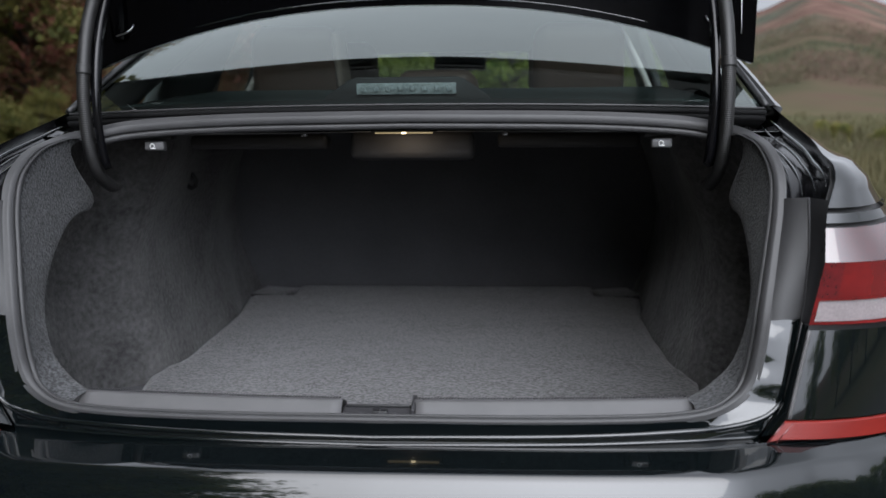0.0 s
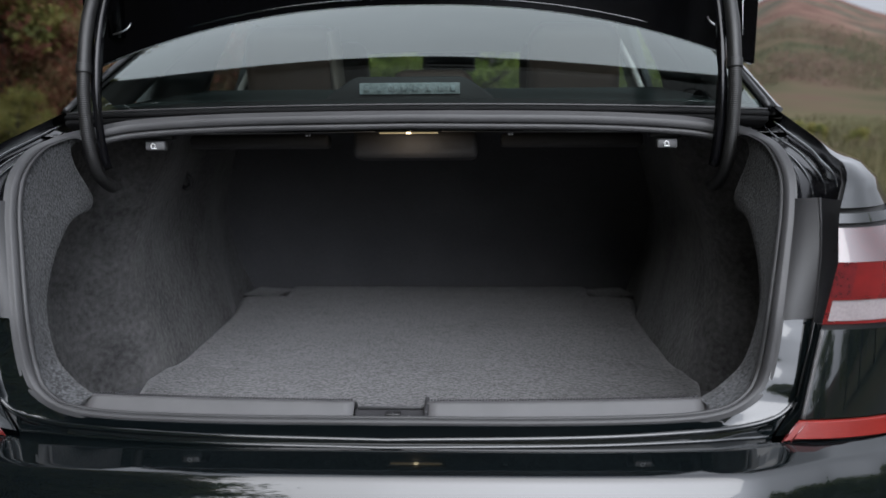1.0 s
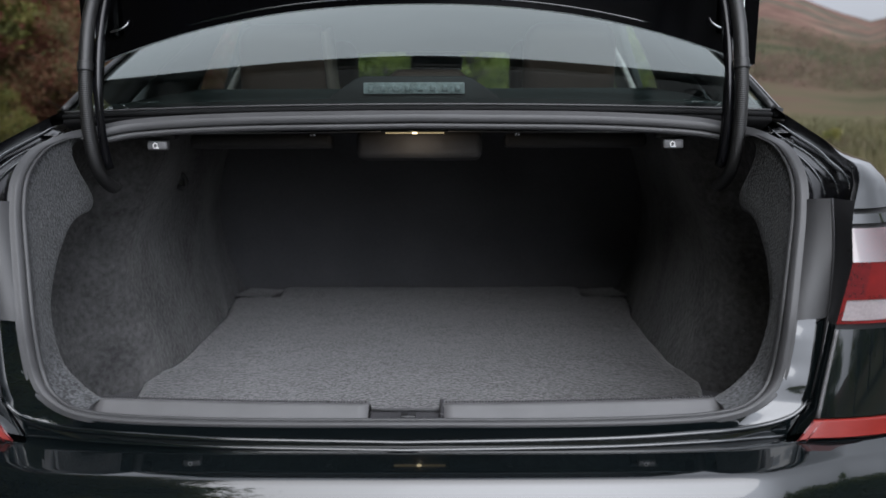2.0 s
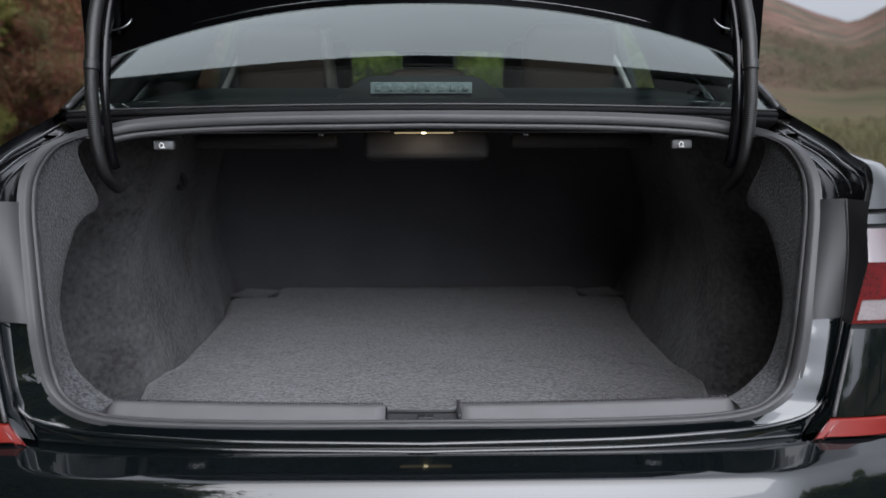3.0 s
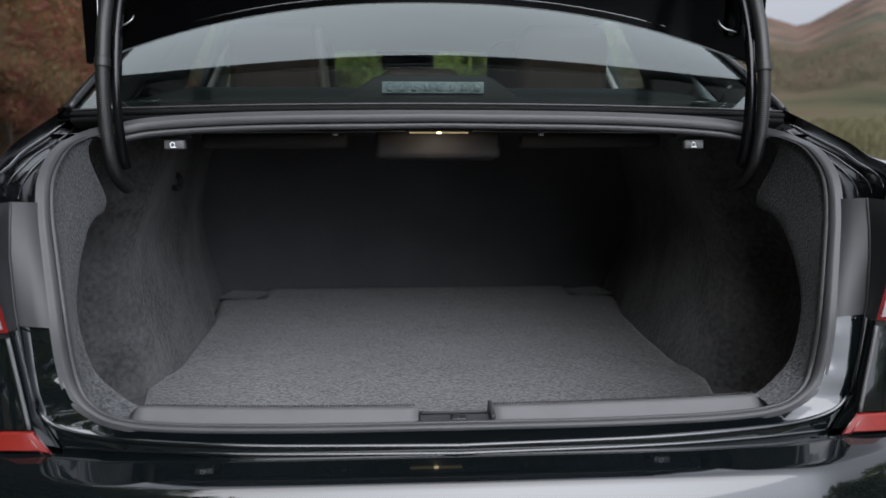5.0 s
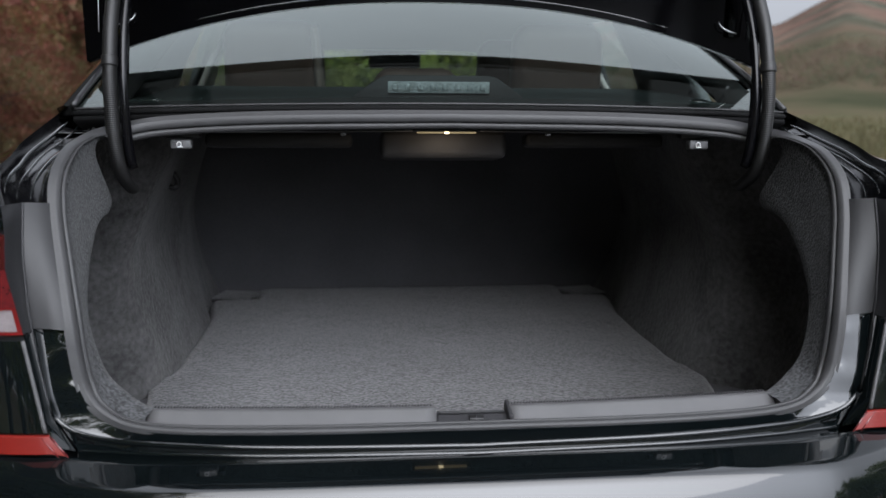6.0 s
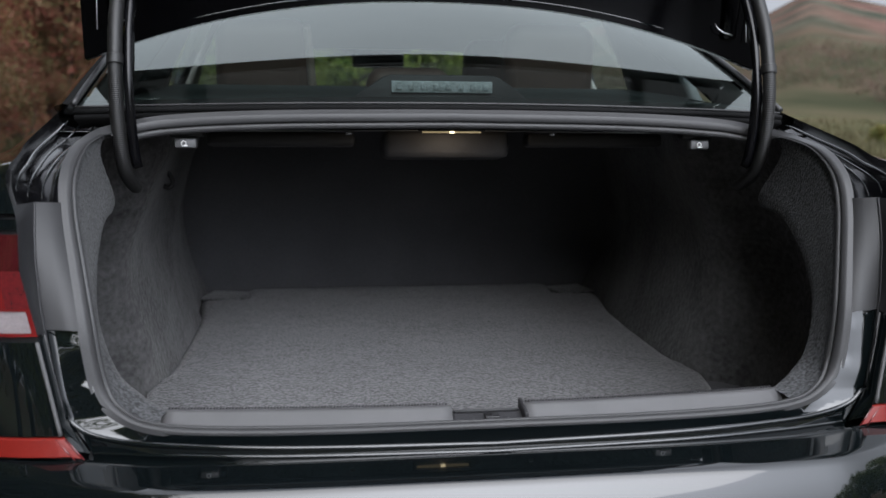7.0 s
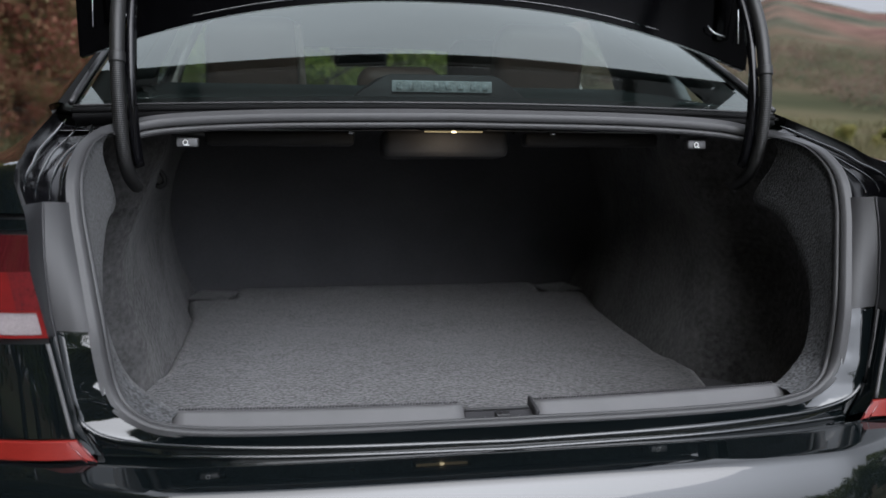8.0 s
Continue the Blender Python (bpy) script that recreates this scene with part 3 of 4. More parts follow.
def weatherstrip():
    """The two-ribbed rubber seal round the opening, one closed ribbon."""
    half = SEAL_HALF
    loop = [Vector(p) for p in half] + [Vector((-p[0], p[1], p[2])) for p in half[-2:0:-1]]
    n = len(loop)
    face = Vector((0, -1, 0.15)).normalized()
    section = [(-0.06, -0.004), (0.0, -0.001), (0.06, 0.0002), (0.10, 0.0038), (0.18, 0.0056), (0.34, 0.0064), (0.48, 0.0062), (0.57, 0.0048), (0.595, 0.0015), (0.625, 0.0015), (0.65, 0.0046), (0.74, 0.0058), (0.86, 0.0052), (0.95, 0.003), (1.0, -0.002), (1.02, -0.008)]
    rows = [[] for q in section]
    lip = []
    for i, p in enumerate(loop):
        t = (loop[(i + 1) % n] - loop[i - 1]).normalized()
        inward = face.cross(t).normalized()
        if inward.dot(Vector((0, 0.3, 0.92)) - p) < 0:
            inward = -inward
        low = max(0.0, min(1.0, (0.76 - p.z) / 0.04))
        top = max(0.0, min(1.0, (p.y - 0.40) / 0.06))
        side = 1 - low - top
        a = 0.010 * side + 0.0085 * low + 0.031 * top
        b = 0.026 * side + 0.012 * low + 0.006 * top
        size = math.hypot(a, b)
        out = (inward * b + Vector((0, -1, 0)) * a) / size
        fat = 1.0 * side + 0.75 * low + 1.0 * top
        for row, (w, h) in zip(rows, section):
            row.append(p + inward * a * w + Vector((0, b * w, 0)) + out * h * fat)
        lip.append(p + inward * a + Vector((0, b, 0)))
    part("weatherstrip", sheet(rows, close=True), RUBBER, car, "dark grey two-ribbed rubber boot seal")
    return lip


SEAL_LIP = weatherstrip()


def side_lining():
    """The speckled felt rim inside the seal and the dark pocket and wheel housing walls behind it."""
    k = 70
    n = len(SEAL_HALF)
    inner = [SEAL_LIP[i] for i in range(n)]
    first = next(i for i in range(n) if inner[i].x > 0.420)
    last = next(i for i in range(n) if inner[i].z > 1.05 and inner[i].x < 0.535)
    rim = spline([tuple(p) for p in inner[first:last + 1:3]], k)
    edge = spline([(.422, .161, .7250), (.434, .167, .7285), (.462, .183, .741), (.500, .208, .770), (.531, .251, .83), (.544, .305, .885), (.550, .352, .917), (.553, .388, .938), (.556, .430, .948), (.560, .478, .951), (.562, .500, .964), (.562, .482, .987), (.563, .446, 1.021), (.565, .430, 1.05), (.56, .425, 1.08)], k)
    rows = []
    for f, bulge in ((0, 0.004), (0.1, 0.0), (0.4, 0.004), (0.75, 0.003), (0.95, 0.0), (1.0, 0.004)):
        rows.append([Vector(a).lerp(Vector(b), f) + Vector((bulge, 0, 0)) for a, b in zip(rim, edge)])
    rows.append([Vector(b) + Vector((0.018, 0.012, -0.004)) for b in edge])
    rows.append([Vector(b) + Vector((0.07, 0.02, -0.01)) for b in edge])
    both("side_trim_rim", rows, RIMFELT, "speckled grey felt trim")
    wx = [(.50, .19), (.59, .24), (.645, .33), (.668, .45), (.672, .56), (.662, .632), (.630, .682), (.587, .710), (.560, .750), (.552, .81), (.549, .90), (.549, 1.05), (.556, 1.25), (.588, 1.42), (.600, 1.56), (.595, 1.75)]
    plan = spline(wx, 90)
    rows = []
    for level in np.linspace(0, 1, 40):
        row = []
        for i, (x, y) in enumerate(plan):
            z = 0.50 + level * (float(np.interp(y, [0.16, 0.22, 0.30, 0.40, 0.52, 0.60], [0.70, 0.76, 0.90, 1.0, 1.05, 1.09])) - 0.50)
            belly = 0.048 * math.sin(math.pi * max(0.0, min(1.0, (z - 0.55) / 0.48))) - (0.02 + 0.035 * max(0.0, min(1.0, (y - 0.5) / 0.1, (1.3 - y) / 0.4))) * max(0, z - 0.85) / 0.25
            if 0.74 < y < 1.35:
                s = math.sin(math.pi * (y - 0.74) / 0.61)
                belly += 0.05 * s * max(0.0, (z - 0.72) / 0.35)
            lump = 0.006 * noise.noise(Vector((y * 9, z * 9, 1.7))) + 0.0025 * noise.noise(Vector((y * 30, z * 30, 4.2)))
            row.append(Vector((x + belly + lump, y, z)))
        rows.append(row)
    both("side_lining", rows, WALLFELT, "dark felt side lining over the wheel housing")


side_lining()


def boot_shell():
    rows = []
    for z, y in ((0.52, 1.655), (0.60, 1.645), (0.75, 1.60), (0.90, 1.545), (1.0, 1.50), (1.09, 1.46)):
        rows.append([Vector((x, y - 0.012 * math.cos(x * 9) + 0.004 * noise.noise(Vector((x * 7, z * 7, 0))), z)) for x in np.linspace(-0.68, 0.68, 41)])
    part("seat_back", sheet(rows), BACKFELT, car, "black felt back of the rear seat")
    for sgn in (1, -1):
        bm = block((0.12, 0.12, 0.016), (sgn * 0.535, 1.575, 0.553), 0.004, (0, 0, sgn * 14))
        part("seat_hinge_cover", bm, FELT, car, "grey felt seat hinge cover")
    rows = []
    for y, z in ((0.50, 1.086), (0.53, 1.086), (0.56, 1.083), (0.62, 1.082), (0.9, 1.088), (1.25, 1.095), (1.50, 1.095)):
        rows.append([Vector((x, y, z - 0.01 * abs(x))) for x in np.linspace(-0.68, 0.68, 31)])
    part("shelf_underside", sheet(rows), WALLFELT, car, "black underside of the parcel shelf")
    part("boot_pan", block((1.36, 1.55, 0.02), (0, 0.90, 0.535), 0.002), BACKFELT, car, "black boot pan")
    # hanging pressings under the shelf
    part("lamp_housing", block((0.235, 0.10, 0.052), (0.004, 0.652, 1.053), 0.012, (-6, 0, 0)), DARKTRIM, car, "dark housing behind the boot lamp")
    for sgn in (1, -1):
        part("shelf_rail", block((0.27, 0.05, 0.026), (sgn * 0.30, 0.665, 1.062), 0.008, (-5, 0, 0)), DARKTRIM, car)
        part("trim_clip", block((0.010, 0.006, 0.005), (sgn * 0.178, 0.512, 1.079), 0.0015), HANDLE, car)


boot_shell()


def sill_plates():
    section = [(.107, .697), (.1078, .702), (.109, .7045), (.1105, .7058), (.120, .7130), (.1325, .7225), (.1345, .7240), (.138, .7250), (.143, .7245), (.152, .7205), (.165, .714), (.176, .700), (.182, .56)]

    def plate_between(x0, x1, drop=0.0, name="sill_plate", mat=SILL, label=""):
        xs = np.linspace(x0, x1, 24)
        rows = []
        for y, z in section:
            row = []
            for x in xs:
                f = abs(x) / 0.45
                top = max(0.0, min(1.0, (z - 0.704) / 0.02))
                row.append(Vector((x, y + 0.022 * f ** 2, z - drop * top + 0.001 * f ** 2)))
            rows.append(row)
        ob = part(name, sheet(rows), mat, car, label)
        return thick(ob, 0.003)

    plate_between(-0.432, -0.050, label="light grey grained plastic sill plate")
    plate_between(0.050, 0.432, label="light grey grained plastic sill plate")
    plate_between(-0.049, 0.049, 0.011, "latch_recess", TRIM, "grey recess round the lock striker")
    for sgn in (1, -1):
        teeth = bmesh.new()
        for x in np.arange(0.056, 0.428, 0.0042):
            f = x / 0.45
            block((0.0027, 0.004, 0.008), (sgn * x, 0.1495 + 0.022 * f ** 2, 0.7212 + 0.001 * f ** 2), 0.0008, bm=teeth, segments=1)
        part("grip_teeth", teeth, TRIM, car, "fine dark teeth along the plate")
    part("plate_end", block((0.006, 0.045, 0.018), (0.0495, 0.136, 0.7150), 0.002, (8, 0, 0)), TRIM, car)
    part("latch_slot", block((0.090, 0.004, 0.004), (-0.001, 0.139, 0.7160), 0.001), BLACKP, car)
    bm = block((0.020, 0.014, 0.012), (0.004, 0.1255, 0.7090), 0.001)
    part("striker_slot", bm, BLACKP, car, "black slot of the lock striker")
    part("striker", tube(spline([(0.0035, 0.1165, 0.7045), (0.0035, 0.1165, 0.7085), (0.0035, 0.1195, 0.7125), (0.0035, 0.1265, 0.7155)], 10), 0.0019, 8), TRIM, car, "dark lock striker")
    for x in (-0.022, 0.026):
        part("latch_mark", block((0.0015, 0.003, 0.005), (x, 0.1185, 0.7105), 0.0004), HANDLE, car)


sill_plates()


def cargo_mat():
    half = [(0.0, .30), (.44, .30), (.510, .45), (.545, .56), (.562, .63), (.579, .71), (.580, .765), (.572, .79), (.556, .815), (.552, .87), (.551, 1.0), (.552, 1.15), (.560, 1.30), (.582, 1.42), (.590, 1.495), (.53, 1.492), (.475, 1.495), (.462, 1.53), (.468, 1.62), (0, 1.63)]
    smooth = [(x + 0.002 * math.sin(40 * y), y) for x, y in half[1:-1]]
    bm = bmesh.new()
    ys = np.linspace(0.30, 1.63, 120)
    sx = [p[0] for p in smooth]
    sy = [p[1] for p in smooth]
    for_rows = []
    for y in ys:
        w = float(np.interp(y, sy, sx))
        row = []
        for s in np.linspace(-1, 1, 80):
            x = w * s
            edge = min(1.0, (1 - abs(s)) * w / 0.02)
            z = 0.558 + 0.007 * edge ** 0.5 + 0.0022 * noise.noise(Vector((x * 6, y * 6, 0))) + 0.0010 * noise.noise(Vector((x * 25, y * 25, 3)))
            row.append(Vector((x, y, z)))
        for_rows.append(row)
    ob = mesh_object("cargo_mat", sheet(for_rows, bm), FELT)
    thick(ob, 0.012)
    return tagged(ob, "speckled grey carpet mat lying on the boot floor", "mat")


cargo_mat()


def boot_details():
    lamp = part("boot_lamp", block((0.103, 0.006, 0.0028), (0, 0.514, 1.0818), 0.0012), bulb, car, "lit warm white boot lamp")
    part("lamp_led", block((0.010, 0.0062, 0.0034), (0, 0.5138, 1.0816), 0.0015), led_glow, lamp, "bright light-emitting diode")
    part("lamp_bezel", block((0.118, 0.036, 0.006), (0, 0.528, 1.0865), 0.002), BLACKP, lamp)
    for sgn in (1, -1):
        h = part("seat_release_handle", block((0.0345, 0.020, 0.0158), (sgn * 0.447, 0.508, 1.0615), 0.003, (-4, 0, 0)), HANDLE, car, "pale grey seat release handle with a white symbol")
        x, z, y = sgn * 0.447 - 0.002, 1.0625, 0.4965
        ring = [(x - 0.0035, y, z - 0.0035), (x - 0.004, y, z + 0.0006), (x - 0.001, y, z + 0.004), (x + 0.003, y, z + 0.002), (x + 0.0035, y, z - 0.002), (x + 0.001, y, z - 0.0036)]
        bm = tube(ring, 0.0012, 6)
        block((0.0095, 0.002, 0.0018), (x + 0.001, y, z - 0.0048), 0.0004, bm=bm)
        part("symbol", bm, WHITEP, h, "white printed symbol")
        part("handle_bracket", block((0.055, 0.03, 0.014), (sgn * 0.447, 0.528, 1.078), 0.003), BLACKP, h)
    bm = tube(spline([(-.600, 1.03, .985), (-.578, 1.03, .970), (-.570, 1.03, .950), (-.580, 1.025, .938), (-.590, 1.025, .944)], 14), 0.006, 8)
    part("bag_hook", bm, BLACKP, car, "black plastic bag hook")


boot_details()


# ---- glass, roof and cabin ----
def face_towards(ob, place):
    """Turns a pane's faces so that they look towards a place."""
    me = ob.data
    look_sum = sum((p.normal.dot(Vector(place) - p.center) for p in me.polygons), 0.0)
    if look_sum < 0:
        me.flip_normals()


def rear_glass_point(s, t):
    a = Vector((0.642 * s, 0.508 + 0.080 * s * s, 1.131 - 0.012 * s * s))
    b = Vector((0.615 * s, 1.26 + 0.05 * s * s, 1.435 - 0.040 * s * s))
    bow = 0.030 * (1 - 0.6 * s * s) * 4 * t * (1 - t)
    return a.lerp(b, t) + Vector((0, -0.35, 0.93)) * bow


def pillar_outer(t):
    return Vector(spline([(.720, .72, 1.118), (.690, .83, 1.19), (.658, .99, 1.275), (.640, 1.17, 1.36), (.628, 1.34, 1.415)], 41)[int(round(40 * t))])


def greenhouse():
    rows = [[rear_glass_point(s, t) for s in np.linspace(-1, 1, 41)] for t in np.linspace(0, 1, 21)]
    g = part("rear_window", sheet(rows), GLASS, car, "tinted rear window")
    g.visible_shadow = False
    face_towards(g, (0, -1, 2))
    border = [[rear_glass_point(s, t) + Vector((0, 0.002, -0.003)) for s in np.linspace(-1, 1, 41)] for t in (0, 0.015, 0.034)]
    part("window_border", sheet(border), BLACKP, g, "black printed lower border")
    base = [rear_glass_point(s, 0) + Vector((0, -0.004, 0.0)) for s in np.linspace(-1, 1, 41)]
    part("window_seal", tube(base, 0.0022, 6), RUBBER, g)
    part("window_frame", tube([p + Vector((0, -0.005, -0.008)) for p in base], 0.0050, 8), BLACKMATT, g)
    cowl = [[p + Vector((0, dy, dz)) for p in base] for dy, dz in ((0.02, -0.012), (-0.004, -0.008), (-0.012, -0.02), (0.03, -0.035))]
    part("rear_cowl", sheet(cowl), BLACKMATT, car, "black panel under the rear window")
    prow = []
    for i in range(21):
        t = i / 20
        e, o = rear_glass_point(1, t), pillar_outer(t)
        prow.append([e + Vector((0, 0.004, -0.004)), e.lerp(o, 0.12) + Vector((0, 0, 0.004)), e.lerp(o, 0.5) + Vector((0.004, 0, 0.006)), e.lerp(o, 0.75) + Vector((0.006, 0, 0.003)), o, o + Vector((0.0, 0.03, -0.02))])
    both("rear_pillar", [row[2:] for row in prow], PAINT, "black painted rear pillar")
    both("pillar_band", [row[:3] for row in prow], BLACKMATT, "black rubber band beside the window")
    for sgn in (1, -1):
        path = [rear_glass_point(sgn, i / 20) + Vector((sgn * 0.004, 0, 0.005)) for i in range(21)]
        part("pillar_seal", tube(path, 0.006, 6), BLACKP, car)
        trim = [rear_glass_point(sgn * 0.97, i / 20) + Vector((sgn * 0.0, 0.06, -0.02)) for i in range(21)]
        part("pillar_trim", tube(trim, 0.03, 8), DARKTRIM, car, "dark fabric pillar trim")
    roof = []
    for y, z, w in ((1.25, 1.435, 0.61), (1.6, 1.47, 0.605), (2.1, 1.485, 0.60), (2.5, 1.47, 0.585), (2.85, 1.42, 0.56)):
        roof.append([Vector((w * s, y, z - 0.035 * abs(s) ** 3)) for s in np.linspace(-1, 1, 21)])
    thick(part("roof", sheet(roof), PAINT, car, "black painted roof"), 0.03)
    lining = [[p + Vector((0, 0, -0.04)) for p in row] for row in roof]
    part("headlining", sheet(lining), PALETRIM, car, "pale grey headlining")
    rail = [(.625, 1.34, 1.405), (.62, 1.7, 1.44), (.605, 2.2, 1.45), (.59, 2.6, 1.43), (.57, 2.85, 1.39), (.66, 3.2, 1.25), (.74, 3.55, 1.09)]
    rail_points = spline(rail, 40)
    for sgn in (1, -1):
        part("roof_rail", tube([(sgn * x, y, z) for x, y, z in rail_points], 0.035, 8), PAINT, car)
        part("centre_pillar", block((0.03, 0.32, 0.42), (sgn * 0.70, 2.17, 1.27), 0.012, (4, sgn * -19, 0)), BLACKP, car, "black centre pillar")
        for name, low, high, r in (("window_divider", (.662, 1.705, 1.13), (.585, 2.0, 1.40), 0.011), ("window_rear_post", (.668, 1.43, 1.13), (.600, 1.475, 1.34), 0.008)):
            a, b = Vector((sgn * low[0], low[1], low[2])), Vector((sgn * high[0], high[1], high[2]))
            part(name, tube([a, a.lerp(b, 0.5) + Vector((sgn * 0.006, 0, 0)), b], r, 8), PALETRIM, car, "pale window post")
        rows = []
        for f in np.linspace(0, 1, 6):
            rows.append([Vector((sgn * (0.755 + (float(np.interp(y, rail_points[:24, 1], rail_points[:24, 0])) - 0.755) * f), y, 1.115 + (float(np.interp(y, rail_points[:24, 1], rail_points[:24, 2])) - 1.115) * f)) for y in np.linspace(1.45, 2.9, 16)])
        w = part("side_window", sheet(rows), SIDEGLASS, car, "clear side window")
        w.visible_shadow = False
        face_towards(w, (0, 2, 1))
        rows = []
        for f in np.linspace(0, 1, 7):
            rows.append([Vector((sgn * ((0.735 if y > 1.0 else 0.70) + (rx - 0.735) * f), y, 1.09 + (rz - 1.10) * f)) for y, rx, rz in ((1.05, 0.63, 1.27), (1.14, 0.61, 1.32), (1.23, 0.595, 1.355), (1.31, 0.58, 1.39), (1.38, 0.575, 1.405), (1.44, 0.575, 1.415))])
        thick(part("quarter_trim", sheet(rows), QUARTER, car, "grey rear quarter trim"), 0.03)
        part("belt_pad", block((0.06, 2.3, 0.16), (sgn * 0.735, 2.2, 1.04), 0.02), BLACKP, car)
    rows = [[Vector((s * (0.57 + 0.14 * f), 2.85 + 0.72 * f - 0.10 * s * s * f, 1.415 - 0.34 * f)) for s in np.linspace(-1, 1, 21)] for f in np.linspace(0, 1, 8)]
    w = part("windscreen", sheet(rows), SIDEGLASS, car, "clear windscreen")
    w.visible_shadow = False
    face_towards(w, (0, 2, 1))
    part("dashboard", block((1.42, 0.45, 0.16), (0, 3.25, 1.0), 0.05), BLACKP, car, "black dashboard")
    hood = [[Vector((s * w, y, z - 0.05 * s ** 4)) for s in np.linspace(-1, 1, 15)] for y, z, w in ((3.45, 1.06, 0.75), (3.9, 1.01, 0.78), (4.35, 0.93, 0.76), (4.6, 0.83, 0.70), (4.7, 0.65, 0.66), (4.72, 0.3, 0.66))]
    thick(part("bonnet", sheet(hood), PAINT, car, "black painted bonnet"), 0.02)
    part("floor_pan", block((1.55, 4.3, 0.10), (0, 2.5, 0.28), 0.03), BLACKP, car)
    shelf = []
    for y, z in ((0.53, 1.112), (0.58, 1.132), (0.75, 1.140), (1.0, 1.158), (1.3, 1.178), (1.38, 1.175), (1.42, 1.10)):
        w = 0.60
        shelf.append([Vector((w * s, y + 0.085 * s * s * max(0.0, 1 - (y - 0.53) / 0.5), z)) for s in np.linspace(-1, 1, 31)])
    part("parcel_shelf", sheet(shelf), SHELF, car, "black cloth parcel shelf")
    mirror_part = part("rear_view_mirror", block((0.24, 0.03, 0.07), (0.0, 2.93, 1.335), 0.012, (8, 0, 10)), BLACKP, car, "black rear-view mirror")
    part("mirror_stalk", tube([(0, 2.94, 1.35), (0, 2.93, 1.40)], 0.012, 8), BLACKP, mirror_part)
    part("shade_band", block((0.28, 0.02, 0.05), (0, 2.91, 1.385), 0.006, (-60, 0, 0)), BLACKP, car)


greenhouse()


def rounded_block(size, at, turn=(0, 0, 0), bevel=0.04):
    return block(size, at, bevel, turn, segments=5)


def cushion(size, at, turn, bevel, crown=0.0):
    """A padded block whose top and faces swell a little."""
    bm = rounded_block(size, (0, 0, 0), (0, 0, 0), bevel)
    for v in bm.verts:
        fx, fz = v.co.x / (0.5 * size[0]), v.co.z / (0.5 * size[2])
        v.co.y *= 1 + 0.16 * (1 - fx * fx) * (1 - 0.5 * fz * fz)
        if v.co.z > 0:
            v.co.z += crown * (1 - fx * fx)
            v.co.x *= 1 - 0.06 * fz * fz
    bmesh.ops.transform(bm, matrix=pose(*at, *turn), verts=bm.verts)
    return bm


def cabin():
    for sgn in (1, -1):
        rest = part("rear_headrest", cushion((0.25, 0.11, 0.20), (sgn * 0.383, 1.36, 1.245), (10, 0, 0), 0.04, 0.012), LEATHER, car, "brown leather rear headrest")
        if sgn < 0:
            part("side_gusset", cushion((0.020, 0.13, 0.19), (sgn * 0.264, 1.372, 1.245), (10, sgn * 4, 0), 0.009), GUSSET, rest, "pale leather side gusset")
        for dx in (-0.05, 0.05):
            part("headrest_post", tube([(sgn * 0.383 + dx, 1.40, 1.05), (sgn * 0.383 + dx, 1.37, 1.17)], 0.006, 6), CHROME, rest)
        seat = part("front_seat", rounded_block((0.50, 0.14, 0.72), (sgn * 0.41, 2.36, 0.80), (14, 0, 0), 0.055), LEATHER, car, "brown leather front seat")
        part("headrest", cushion((0.27, 0.11, 0.20), (sgn * 0.42, 2.26, 1.275), (8, 0, 0), 0.045, 0.01), LEATHER, seat)
        for dx in (-0.06, 0.06):
            part("headrest_post", tube([(sgn * 0.42 + dx, 2.31, 1.10), (sgn * 0.42 + dx, 2.28, 1.2)], 0.007, 6), CHROME, seat)
    part("centre_headrest", cushion((0.23, 0.10, 0.12), (0.0, 1.365, 1.165), (10, 0, 0), 0.035, 0.008), LEATHER, car, "brown leather centre headrest")
    part("rear_bench", rounded_block((1.22, 0.16, 0.60), (0, 1.675, 0.84), (17, 0, 0), 0.06), LEATHER, car, "brown leather rear bench back")
    # third brake lamp on the shelf
    foot = [(-.175, 1.128), (.175, 1.128), (.150, 1.150), (.110, 1.178), (.095, 1.183), (-.095, 1.183), (-.110, 1.178), (-.150, 1.150)]
    rows = [[Vector((x - 0.005, y, z)) for x, z in foot] for y in (0.615, 0.66, 0.74)]
    bm = sheet(rows, close=True)
    bm.faces.new([v for v in bm.verts][:8])
    bm.faces.new([v for v in bm.verts][16:24][::-1])
    bmesh.ops.bevel(bm, geom=list(bm.edges), offset=0.003, segments=2, profile=0.5, affect="EDGES")
    lamp = part("high_brake_lamp", bm, TRIM, car, "dark housing of the unlit high brake lamp")
    part("led_strip", block((0.187, 0.004, 0.021), (-0.005, 0.612, 1.161), 0.0015), LED, lamp, "clear ribbed lens of unlit leds")
    for i in range(8):
        part("led", block((0.012, 0.004, 0.012), (-0.005 - 0.08 + i * 0.0229, 0.6095, 1.161), 0.003), LED, lamp)


cabin()


